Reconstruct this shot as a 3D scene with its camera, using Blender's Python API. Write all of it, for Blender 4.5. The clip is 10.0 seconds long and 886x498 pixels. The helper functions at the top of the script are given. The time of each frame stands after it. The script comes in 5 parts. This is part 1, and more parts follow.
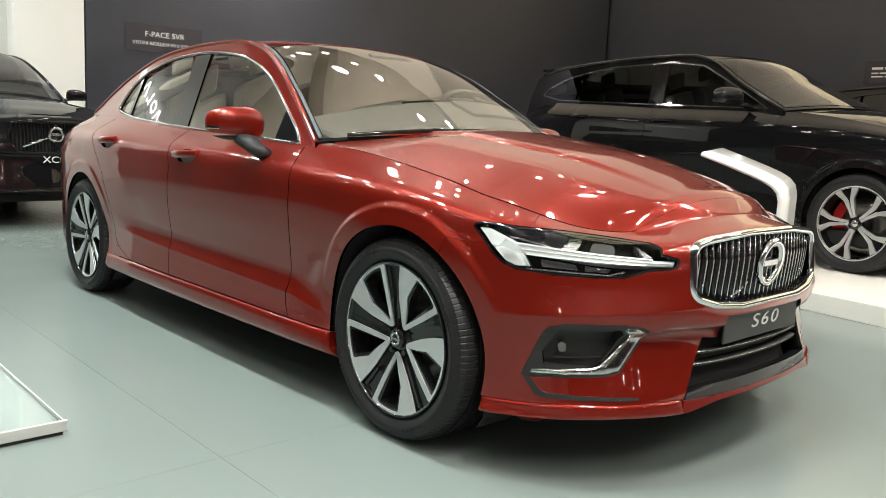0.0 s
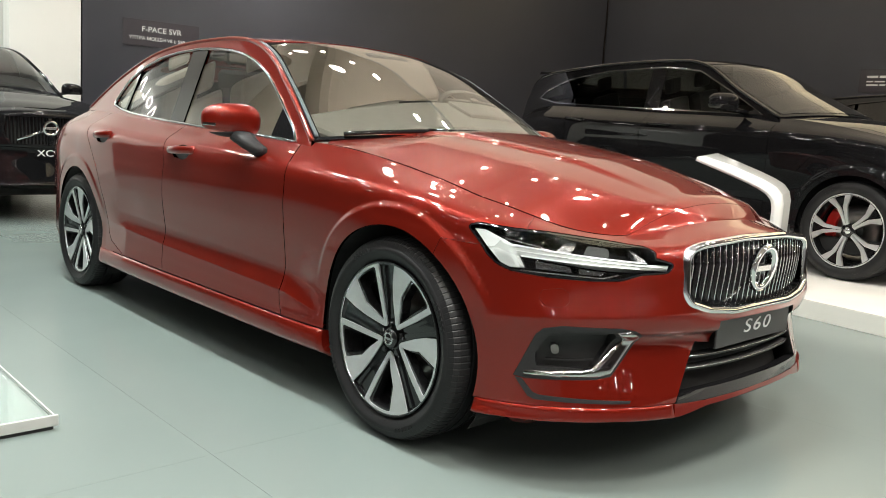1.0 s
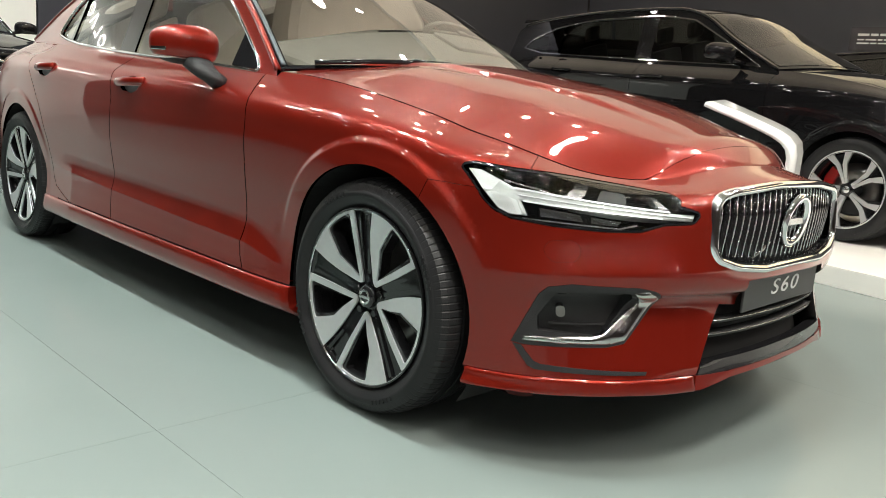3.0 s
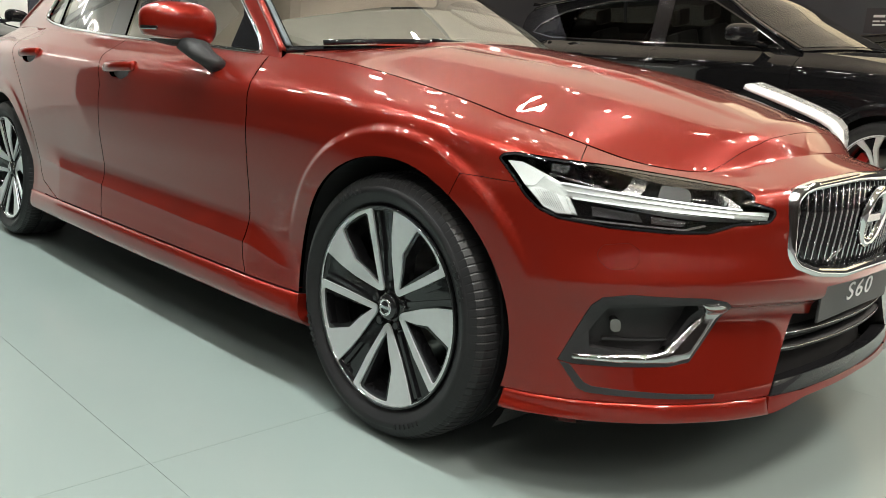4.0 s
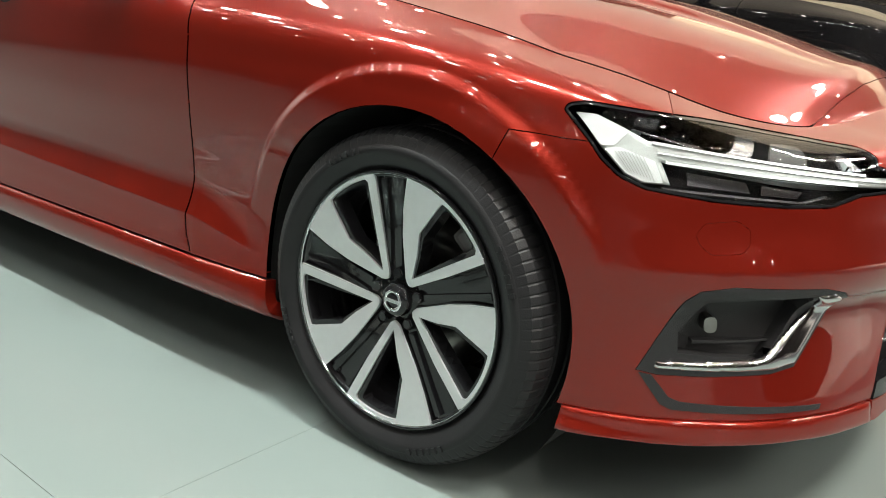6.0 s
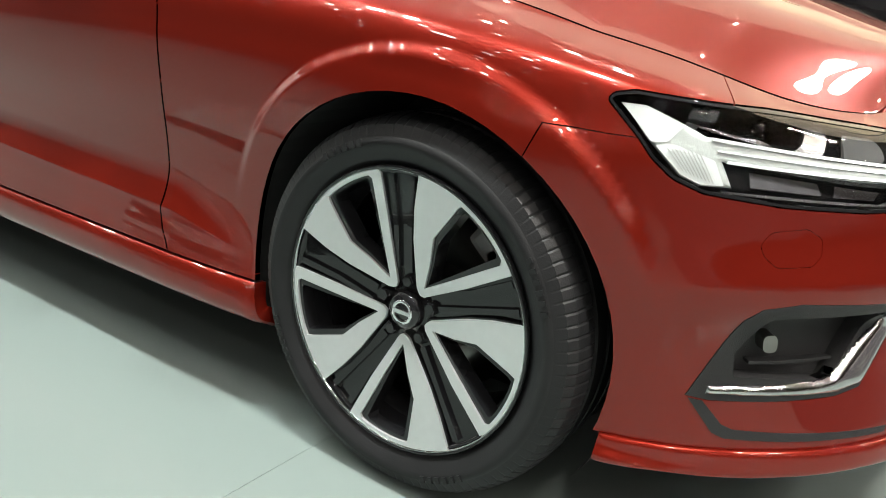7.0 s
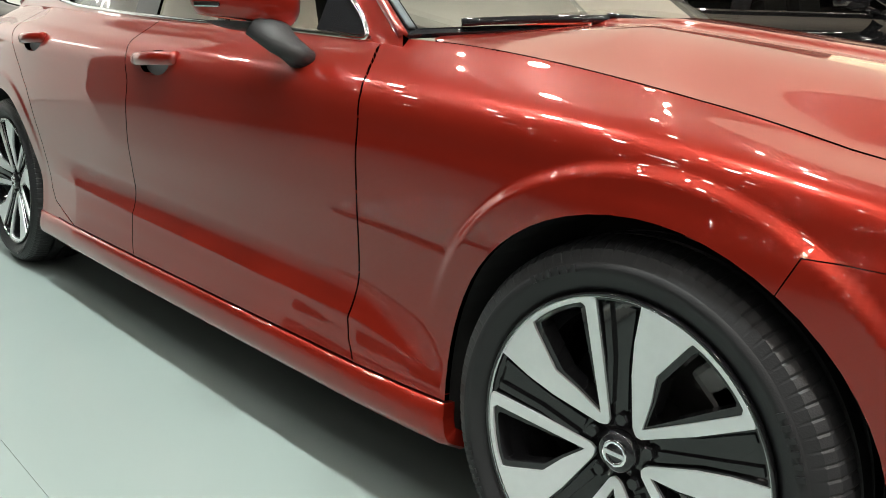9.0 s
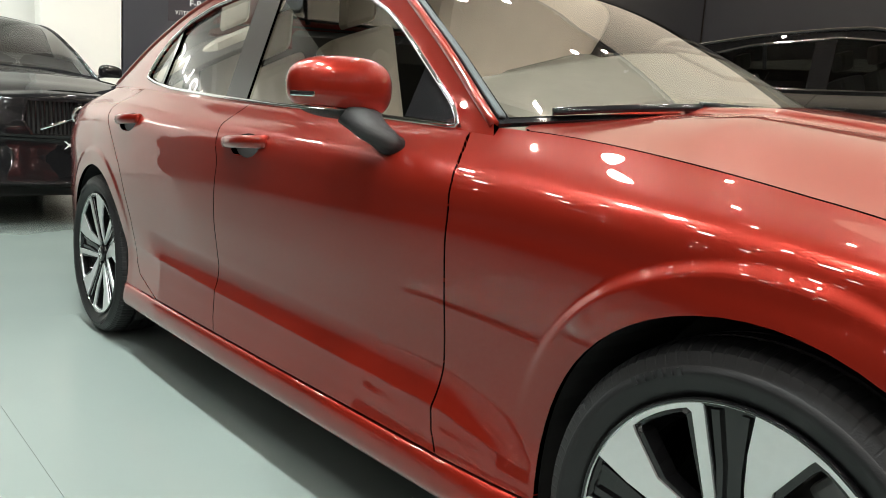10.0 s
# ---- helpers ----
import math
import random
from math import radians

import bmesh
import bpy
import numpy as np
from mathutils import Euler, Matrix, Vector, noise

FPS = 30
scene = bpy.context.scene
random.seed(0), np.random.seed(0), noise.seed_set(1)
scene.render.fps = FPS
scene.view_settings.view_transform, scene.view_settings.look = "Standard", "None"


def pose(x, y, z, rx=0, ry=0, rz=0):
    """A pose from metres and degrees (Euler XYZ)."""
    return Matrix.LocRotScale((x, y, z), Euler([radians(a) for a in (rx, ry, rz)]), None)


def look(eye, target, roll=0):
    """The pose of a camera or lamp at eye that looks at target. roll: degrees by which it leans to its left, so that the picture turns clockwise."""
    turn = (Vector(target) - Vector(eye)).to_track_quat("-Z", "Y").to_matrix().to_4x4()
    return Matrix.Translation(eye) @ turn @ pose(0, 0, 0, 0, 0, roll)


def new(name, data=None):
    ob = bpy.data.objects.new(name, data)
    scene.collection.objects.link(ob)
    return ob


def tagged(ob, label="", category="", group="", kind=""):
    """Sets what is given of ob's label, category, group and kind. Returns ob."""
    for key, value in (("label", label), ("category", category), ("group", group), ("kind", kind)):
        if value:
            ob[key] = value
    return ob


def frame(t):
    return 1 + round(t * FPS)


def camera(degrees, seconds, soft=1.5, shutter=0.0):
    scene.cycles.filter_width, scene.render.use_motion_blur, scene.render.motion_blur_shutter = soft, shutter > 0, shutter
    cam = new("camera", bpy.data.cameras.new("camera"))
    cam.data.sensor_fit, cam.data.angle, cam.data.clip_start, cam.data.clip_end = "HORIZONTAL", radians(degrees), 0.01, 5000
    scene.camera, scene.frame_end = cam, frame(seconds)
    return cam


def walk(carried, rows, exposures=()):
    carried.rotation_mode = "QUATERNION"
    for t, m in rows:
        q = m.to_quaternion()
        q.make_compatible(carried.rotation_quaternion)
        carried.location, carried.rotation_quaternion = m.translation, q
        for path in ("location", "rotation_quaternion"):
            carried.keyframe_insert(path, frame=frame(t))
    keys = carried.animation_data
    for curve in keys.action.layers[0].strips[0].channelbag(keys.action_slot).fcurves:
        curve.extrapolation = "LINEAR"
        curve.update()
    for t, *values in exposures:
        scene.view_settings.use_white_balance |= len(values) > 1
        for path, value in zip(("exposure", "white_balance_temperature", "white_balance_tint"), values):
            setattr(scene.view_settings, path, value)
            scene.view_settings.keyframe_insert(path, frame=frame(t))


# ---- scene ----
cam = camera(59.5, 10.0, soft=0.9)
PATH = [
    (0, (1.884, -2.474, 0.974), (0.442, -1.116, 0.702), 2.7),
    (0.5, (1.883, -2.477, 0.973), (0.448, -1.111, 0.704), 3.4),
    (1, (1.884, -2.477, 0.974), (0.452, -1.107, 0.704), 3.7),
    (1.5, (1.872, -2.466, 0.961), (0.45, -1.086, 0.691), 4.6),
    (2, (1.83, -2.426, 0.932), (0.425, -1.029, 0.659), 4.7),
    (2.5, (1.733, -2.346, 0.902), (0.358, -0.931, 0.57), 5.2),
    (4, (1.383, -2.129, 0.867), (0.018, -0.723, 0.47), 4.3),
    (4.5, (1.257, -2.09, 0.851), (-0.069, -0.654, 0.426), 4.7),
    (5, (1.138, -2.071, 0.835), (-0.103, -0.565, 0.4), 5.2),
    (5.5, (1.026, -2.042, 0.816), (-0.169, -0.505, 0.358), 5.2),
    (7, (0.735, -1.871, 0.855), (-0.331, -0.298, 0.231), 5.0),
    (7.5, (0.707, -1.856, 0.864), (-0.371, -0.293, 0.235), 4.6),
    (8, (0.672, -1.849, 0.872), (-0.477, -0.328, 0.264), 4.0),
    (8.5, (0.62, -1.865, 0.885), (-0.648, -0.417, 0.344), 3.6),
    (9, (0.565, -1.866, 0.903), (-0.802, -0.483, 0.436), 3.4),
    (9.5, (0.531, -1.877, 0.915), (-0.917, -0.551, 0.532), 3.4),
    (10, (0.5, -1.885, 0.93), (-1.003, -0.6, 0.632), 3.7),
]
walk(cam, [(t, look(eye, target, roll)) for t, eye, target, roll in PATH], exposures=((0.0, 0.17), (2.5, 0.17), (4.0, 0.20), (5.5, 0.30), (7.0, 0.46), (8.5, 0.46), (10.0, 0.42)))


# ---------------------------------------------------------------- light
world = bpy.data.worlds.new("hall_air")
world.use_nodes = True
world.node_tree.nodes["Background"].inputs[0].default_value = (0.6, 0.62, 0.65, 1)
world.node_tree.nodes["Background"].inputs[1].default_value = 0.02
scene.world = world
CEILING = 5.6


# ---------------------------------------------------------------- materials
def material(name, color, rough=0.5, metal=0.0, coat=0.0, coat_rough=0.03, vary=0.08, scale=8.0, bump=0.0, bump_scale=60.0,
             emit=0.0, alpha=1.0, spec=0.5, rough_vary=0.0, glass=0.0, ior=1.45):
    m = bpy.data.materials.new(name)
    m.use_nodes = True
    nt = m.node_tree
    b = nt.nodes["Principled BSDF"]
    b.inputs["Roughness"].default_value = rough
    b.inputs["Metallic"].default_value = metal
    b.inputs["Coat Weight"].default_value = coat
    b.inputs["Coat Roughness"].default_value = coat_rough
    b.inputs["Coat IOR"].default_value = 1.47
    b.inputs["Specular IOR Level"].default_value = spec
    b.inputs["IOR"].default_value = ior
    b.inputs["Transmission Weight"].default_value = glass
    b.inputs["Alpha"].default_value = alpha
    b.inputs["Base Color"].default_value = (*color, 1)
    if emit:
        b.inputs["Emission Color"].default_value = (*color, 1)
        b.inputs["Emission Strength"].default_value = emit
    co = nt.nodes.new("ShaderNodeTexCoord")
    if vary:
        n1 = nt.nodes.new("ShaderNodeTexNoise")
        n1.inputs["Scale"].default_value = scale
        n1.inputs["Detail"].default_value = 6
        nt.links.new(co.outputs["Object"], n1.inputs["Vector"])
        mix = nt.nodes.new("ShaderNodeMix")
        mix.data_type = "RGBA"
        mix.inputs["A"].default_value = (*[c * (1 - vary) for c in color], 1)
        mix.inputs["B"].default_value = (*[min(1, c * (1 + vary)) for c in color], 1)
        nt.links.new(n1.outputs["Fac"], mix.inputs["Factor"])
        nt.links.new(mix.outputs["Result"], b.inputs["Base Color"])
        if rough_vary:
            r = nt.nodes.new("ShaderNodeMapRange")
            r.inputs["To Min"].default_value = max(0, rough - rough_vary)
            r.inputs["To Max"].default_value = rough + rough_vary
            nt.links.new(n1.outputs["Fac"], r.inputs["Value"])
            nt.links.new(r.outputs["Result"], b.inputs["Roughness"])
    if bump:
        n2 = nt.nodes.new("ShaderNodeTexNoise")
        n2.inputs["Scale"].default_value = bump_scale
        n2.inputs["Detail"].default_value = 4
        nt.links.new(co.outputs["Object"], n2.inputs["Vector"])
        bn = nt.nodes.new("ShaderNodeBump")
        bn.inputs["Strength"].default_value = bump
        bn.inputs["Distance"].default_value = 0.002
        nt.links.new(n2.outputs["Fac"], bn.inputs["Height"])
        nt.links.new(bn.outputs["Normal"], b.inputs["Normal"])
    return m


PAINT = material("red_metallic_paint", (0.182, 0.0108, 0.0052), 0.30, 0.45, 1.0, 0.004, 0.12, 900.0, spec=0.10)
BLACK_PAINT = material("black_car_paint", (0.009, 0.009, 0.010), 0.3, 0.0, 0.75, 0.008, 0.2, 600.0, spec=0.0)
GLOSS_BLACK = material("gloss_black_plastic", (0.010, 0.010, 0.011), 0.07, 0.0, 0.5, 0.02, 0.15, 40.0, spec=0.35)
MATT_BLACK = material("grained_black_plastic", (0.018, 0.018, 0.019), 0.5, 0.0, 0.0, 0.03, 0.2, 30.0, 0.4, 700.0)
DARK = material("dark_underbody", (0.018, 0.018, 0.018), 0.85, vary=0.3, scale=6.0)
CHROME = material("polished_chrome", (0.83, 0.84, 0.86), 0.06, 1.0, vary=0.03, scale=15.0)
MOULDING = material("grey_rubber_moulding", (0.08, 0.092, 0.098), 0.6, vary=0.1, scale=30.0, spec=0.2)
SATIN = material("satin_aluminium_trim", (0.62, 0.63, 0.65), 0.24, 1.0, vary=0.06, scale=15.0)
MACHINED = material("machined_aluminium", (0.68, 0.69, 0.70), 0.38, 0.75, 0.5, 0.08, 0.05, 60.0, 0.12, 900.0)
RUBBER = material("tyre_rubber", (0.011, 0.011, 0.012), 0.48, vary=0.35, scale=25.0, bump=0.2, bump_scale=350.0, rough_vary=0.08, spec=0.38)
GLASS = material("tinted_window_glass", (0.34, 0.38, 0.37), 0.0, vary=0.0, glass=1.0, ior=1.5)
PRIVACY = material("dark_privacy_glass", (0.05, 0.058, 0.058), 0.0, vary=0.0, glass=1.0, ior=1.5)
SHIELD = material("windscreen_glass", (0.80, 0.84, 0.82), 0.0, vary=0.0, glass=1.0, ior=1.5)
LENS = material("clear_lens", (0.97, 0.98, 0.98), 0.0, vary=0.0, glass=1.0, ior=1.3)
WHITE_OPTIC = material("white_light_guide", (0.40, 0.43, 0.42), 0.20, 0.0, 0.8, 0.05, 0.15, 70.0, 0.25, 240.0)
WHITE_BLOCK = material("white_light_block", (0.60, 0.64, 0.64), 0.25, 0.0, 0.8, 0.05, 0.05, 60.0)
CLEAR_LAMP = material("clear_reflector", (0.62, 0.64, 0.68), 0.10, 1.0, vary=0.25, scale=90.0)
DISC = material("brake_disc_iron", (0.28, 0.27, 0.26), 0.35, 1.0, vary=0.15, scale=50.0)
CAST = material("cast_iron_caliper", (0.45, 0.45, 0.45), 0.5, 0.3, vary=0.2, scale=40.0)
RED_CALIPER = material("red_caliper_paint", (0.45, 0.015, 0.012), 0.3, vary=0.1)
LEATHER = material("beige_leather", (0.46, 0.40, 0.33), 0.5, vary=0.08, scale=20.0, bump=0.3, bump_scale=250.0)
TAN = material("taupe_dashboard", (0.085, 0.075, 0.060), 0.7, vary=0.12, scale=20.0)
DASH = material("dark_dashboard", (0.022, 0.020, 0.018), 0.6, vary=0.2, scale=20.0, bump=0.3, bump_scale=250.0)
HEADLINER = material("pale_headliner", (0.52, 0.49, 0.44), 0.8, vary=0.06, scale=30.0)
FLOOR = material("pale_grey_green_floor", (0.168, 0.200, 0.189), 0.22, vary=0.05, scale=1.3, rough_vary=0.04, spec=0.35)
WHITE_FLOOR = material("white_laminate", (0.80, 0.79, 0.74), 0.25, vary=0.03, scale=2.0, rough_vary=0.05)
CARPET = material("dark_grey_carpet", (0.035, 0.035, 0.038), 0.95, vary=0.2, scale=30.0, bump=0.5, bump_scale=300.0)
JOINT = material("dark_joint", (0.10, 0.11, 0.105), 0.8, vary=0.2, scale=8.0)
DARK_WALL = material("charcoal_wall_panel", (0.042, 0.044, 0.054), 0.32, vary=0.25, scale=0.7, bump=0.05, bump_scale=20.0, rough_vary=0.12)
WHITE_WALL = material("white_wall_paint", (0.80, 0.80, 0.76), 0.6, vary=0.03, scale=1.5, bump=0.05, bump_scale=80.0)
HALL_WALL = material("hall_wall_paint", (0.10, 0.085, 0.075), 0.7, vary=0.10, scale=0.6, bump=0.1, bump_scale=30.0)
HALL_CEIL = material("hall_ceiling_panels", (0.085, 0.07, 0.055), 0.8, vary=0.10, scale=0.5)
STEEL = material("grey_steel_truss", (0.35, 0.35, 0.36), 0.35, 0.8, vary=0.1, scale=12.0)
WHITE_GLOSS = material("white_gloss_board", (0.82, 0.82, 0.80), 0.18, 0.0, 0.5, vary=0.03, scale=3.0)
LIT_EDGE = material("painted_lit_acrylic_edge", (0.50, 0.51, 0.49), 0.25, vary=0.1, scale=14.0, spec=0.5)
ACRYLIC = material("clear_acrylic", (0.92, 0.95, 0.95), 0.02, vary=0.0, glass=1.0, ior=1.45)
SIGN_SHEET = material("smoked_acrylic_sheet", (0.055, 0.050, 0.057), 0.12, vary=0.05, scale=4.0)
DARK_CHROME = material("smoked_chrome", (0.50, 0.50, 0.51), 0.10, 1.0, vary=0.05, scale=20.0)
PLATE = material("grey_show_plate", (0.034, 0.035, 0.036), 0.45, vary=0.08, scale=30.0)
LETTER = material("white_lettering", (0.80, 0.80, 0.80), 0.5, vary=0.03)
BULB = material("lit_lamp_face", (1.0, 0.93, 0.85), 0.4, emit=190.0, vary=0.0)
LIT = material("lit_white_sign", (1.0, 0.97, 0.92), 0.4, emit=6.0, vary=0.0)
CANOPY = material("lit_canopy_fabric", (1.0, 0.87, 0.70), 0.6, emit=0.48, vary=0.0)
FASCIA = material("lit_cream_fascia", (1.0, 0.86, 0.60), 0.5, emit=0.9, vary=0.05, scale=3.0)


def part(name, mesh, mat, parent=None, label=""):
    if isinstance(mesh, bmesh.types.BMesh):
        data = bpy.data.meshes.new(name)
        mesh.normal_update()
        mesh.to_mesh(data)
        mesh.free()
    else:
        data = mesh
    data.materials.clear()
    data.materials.append(mat)
    ob = new(name, data)
    ob.parent = parent
    if label:
        ob["label"] = label
    return ob


def thing(name, label, category, m=None, group="", kind=""):
    ob = new(name)
    ob.empty_display_size = 0.1
    if m is not None:
        ob.matrix_world = m
    return tagged(ob, label, category, group, kind)


def letters(name, body, size, depth, m, mat, parent, label="", spacing=1.0):
    """A line of lettering, each character a mesh of its own."""
    txt = bpy.data.curves.new(name, "FONT")
    txt.body, txt.size, txt.extrude, txt.align_x, txt.align_y = body, size, depth, "CENTER", "CENTER"
    txt.space_character = spacing
    tmp = new(name + "_line", txt)
    data = bpy.data.meshes.new_from_object(tmp.evaluated_get(bpy.context.evaluated_depsgraph_get()))
    bpy.data.objects.remove(tmp)
    data.transform(m)
    bm = bmesh.new()
    bm.from_mesh(data)
    bmesh.ops.remove_doubles(bm, verts=bm.verts, dist=1e-6)
    left = set(bm.verts)
    while left:
        stack, seen = [left.pop()], set()
        while stack:
            v = stack.pop()
            seen.add(v)
            for e in v.link_edges:
                o = e.other_vert(v)
                if o in left:
                    left.discard(o)
                    stack.append(o)
        one = bmesh.new()
        made = {v: one.verts.new(v.co) for v in seen}
        for f in bm.faces:
            if f.verts[0] in seen:
                one.faces.new([made[v] for v in f.verts])
        part(name, one, mat, parent, label)
    bm.free()


def smooth(bm, on=True):
    for f in bm.faces:
        f.smooth = on
    return bm


def box(lo, hi, bevel=0.0, seg=2, m=None):
    bm = bmesh.new()
    lo, hi = Vector(lo), Vector(hi)
    bmesh.ops.create_cube(bm, size=1, matrix=Matrix.Translation((lo + hi) / 2) @ Matrix.Diagonal((*(hi - lo), 1)))
    if bevel:
        bmesh.ops.bevel(bm, geom=bm.edges[:], offset=bevel, segments=seg, profile=0.6, affect="EDGES")
    if m is not None:
        bmesh.ops.transform(bm, matrix=m, verts=bm.verts)
    return bm


def revolve(profile, n=64, axis="y", close=True):
    """A ring of (radius, height) points turned about an axis."""
    bm = bmesh.new()
    rings = []
    for k in range(n):
        a = 2 * math.pi * k / n
        ring = []
        for r, h in profile:
            c, s = r * math.cos(a), r * math.sin(a)
            ring.append(bm.verts.new((c, h, s) if axis == "y" else (c, s, h)))
        rings.append(ring)
    m = len(profile)
    for k in range(n):
        a, b = rings[k], rings[(k + 1) % n]
        for i in range(m if close else m - 1):
            j = (i + 1) % m
            bm.faces.new((a[i], a[j], b[j], b[i]))
    bmesh.ops.recalc_face_normals(bm, faces=bm.faces)
    return smooth(bm)


def sweep(points, profile, closed=False, up=(0, 0, 1), cap=True):
    """A closed profile of (side, up) pairs carried along a line of points."""
    bm = bmesh.new()
    pts = [Vector(p) for p in points]
    up = Vector(up)
    rings = []
    n = len(pts)
    for i, p in enumerate(pts):
        a = pts[(i - 1) % n] if closed or i else pts[i]
        b = pts[(i + 1) % n] if closed or i < n - 1 else pts[i]
        d = (b - a).normalized()
        side = d.cross(up).normalized()
        u = side.cross(d)
        rings.append([bm.verts.new(p + side * x + u * y) for x, y in profile])
    m = len(profile)
    for i in range(n if closed else n - 1):
        a, b = rings[i], rings[(i + 1) % n]
        for k in range(m):
            bm.faces.new((a[k], a[(k + 1) % m], b[(k + 1) % m], b[k]))
    if cap and not closed:
        bm.faces.new(rings[0])
        bm.faces.new(rings[-1])
    bmesh.ops.recalc_face_normals(bm, faces=bm.faces)
    return smooth(bm)


def circle(r, n=10, sx=1.0, sy=1.0):
    return [(r * sx * math.cos(2 * math.pi * k / n), r * sy * math.sin(2 * math.pi * k / n)) for k in range(n)]


def prism(outline, depth, holes=(), place=None):
    """A flat outline of (x, z) pairs with holes, its face towards -y, given depth."""
    bm = bmesh.new()
    edges = []
    for loop in (outline, *holes):
        vs = [bm.verts.new((x, 0, z)) for x, z in loop]
        edges += [bm.edges.new((vs[i], vs[(i + 1) % len(vs)])) for i in range(len(vs))]
    bmesh.ops.triangle_fill(bm, edges=edges, use_beauty=True, normal=(0, -1, 0))
    front = bm.faces[:]
    out = bmesh.ops.extrude_face_region(bm, geom=front)
    bmesh.ops.translate(bm, verts=[v for v in out["geom"] if isinstance(v, bmesh.types.BMVert)], vec=(0, depth, 0))
    bmesh.ops.recalc_face_normals(bm, faces=bm.faces)
    if place is not None:
        bmesh.ops.transform(bm, matrix=place, verts=bm.verts)
    return bm


def joined(*bms):
    out = bmesh.new()
    for b in bms:
        data = bpy.data.meshes.new("joint")
        b.to_mesh(data)
        b.free()
        out.from_mesh(data)
        bpy.data.meshes.remove(data)
    return out


# ---------------------------------------------------------------- smooth curves and body skins
def curve(t, knots, values):
    """A smooth curve through the values at the knots."""
    t = np.asarray(t, float)
    knots, values = np.asarray(knots, float), np.asarray(values, float)
    flat = values.ndim == 1
    v = values[:, None] if flat else values
    h = np.diff(knots)[:, None]
    d = np.diff(v, axis=0) / h
    m = np.empty_like(v)
    m[1:-1] = (d[:-1] * h[1:] + d[1:] * h[:-1]) / (h[1:] + h[:-1])
    m[0], m[-1] = d[0], d[-1]
    shape = t.shape
    t = t.ravel()
    i = np.clip(np.searchsorted(knots, t, side="right") - 1, 0, len(knots) - 2)
    w = knots[i + 1] - knots[i]
    u = ((t - knots[i]) / w)[:, None]
    w = w[:, None]
    out = (1 + 2 * u) * (1 - u) ** 2 * v[i] + u * (1 - u) ** 2 * w * m[i] + u * u * (3 - 2 * u) * v[i + 1] + u * u * (u - 1) * w * m[i + 1]
    return out[:, 0].reshape(shape) if flat else out


class Skin:
    """A surface over (u, w); v(u, w) is the second coordinate in which outlines are drawn."""
    w0, w1, nw = 0.0, 1.0, 40
    side = 1.0
    u_min = -1e9

    def v(self, u, w):
        return w

    def normal(self, u, w):
        e = 0.002
        a = self.at(u + e, w) - self.at(u - e, w)
        f = e * (self.w1 - self.w0) * 2
        b = self.at(u, np.minimum(w + f, self.w1)) - self.at(u, np.maximum(w - f, self.w0))
        n = np.cross(a, b) * self.side
        return n / np.maximum(np.linalg.norm(n, axis=1), 1e-9)[:, None]


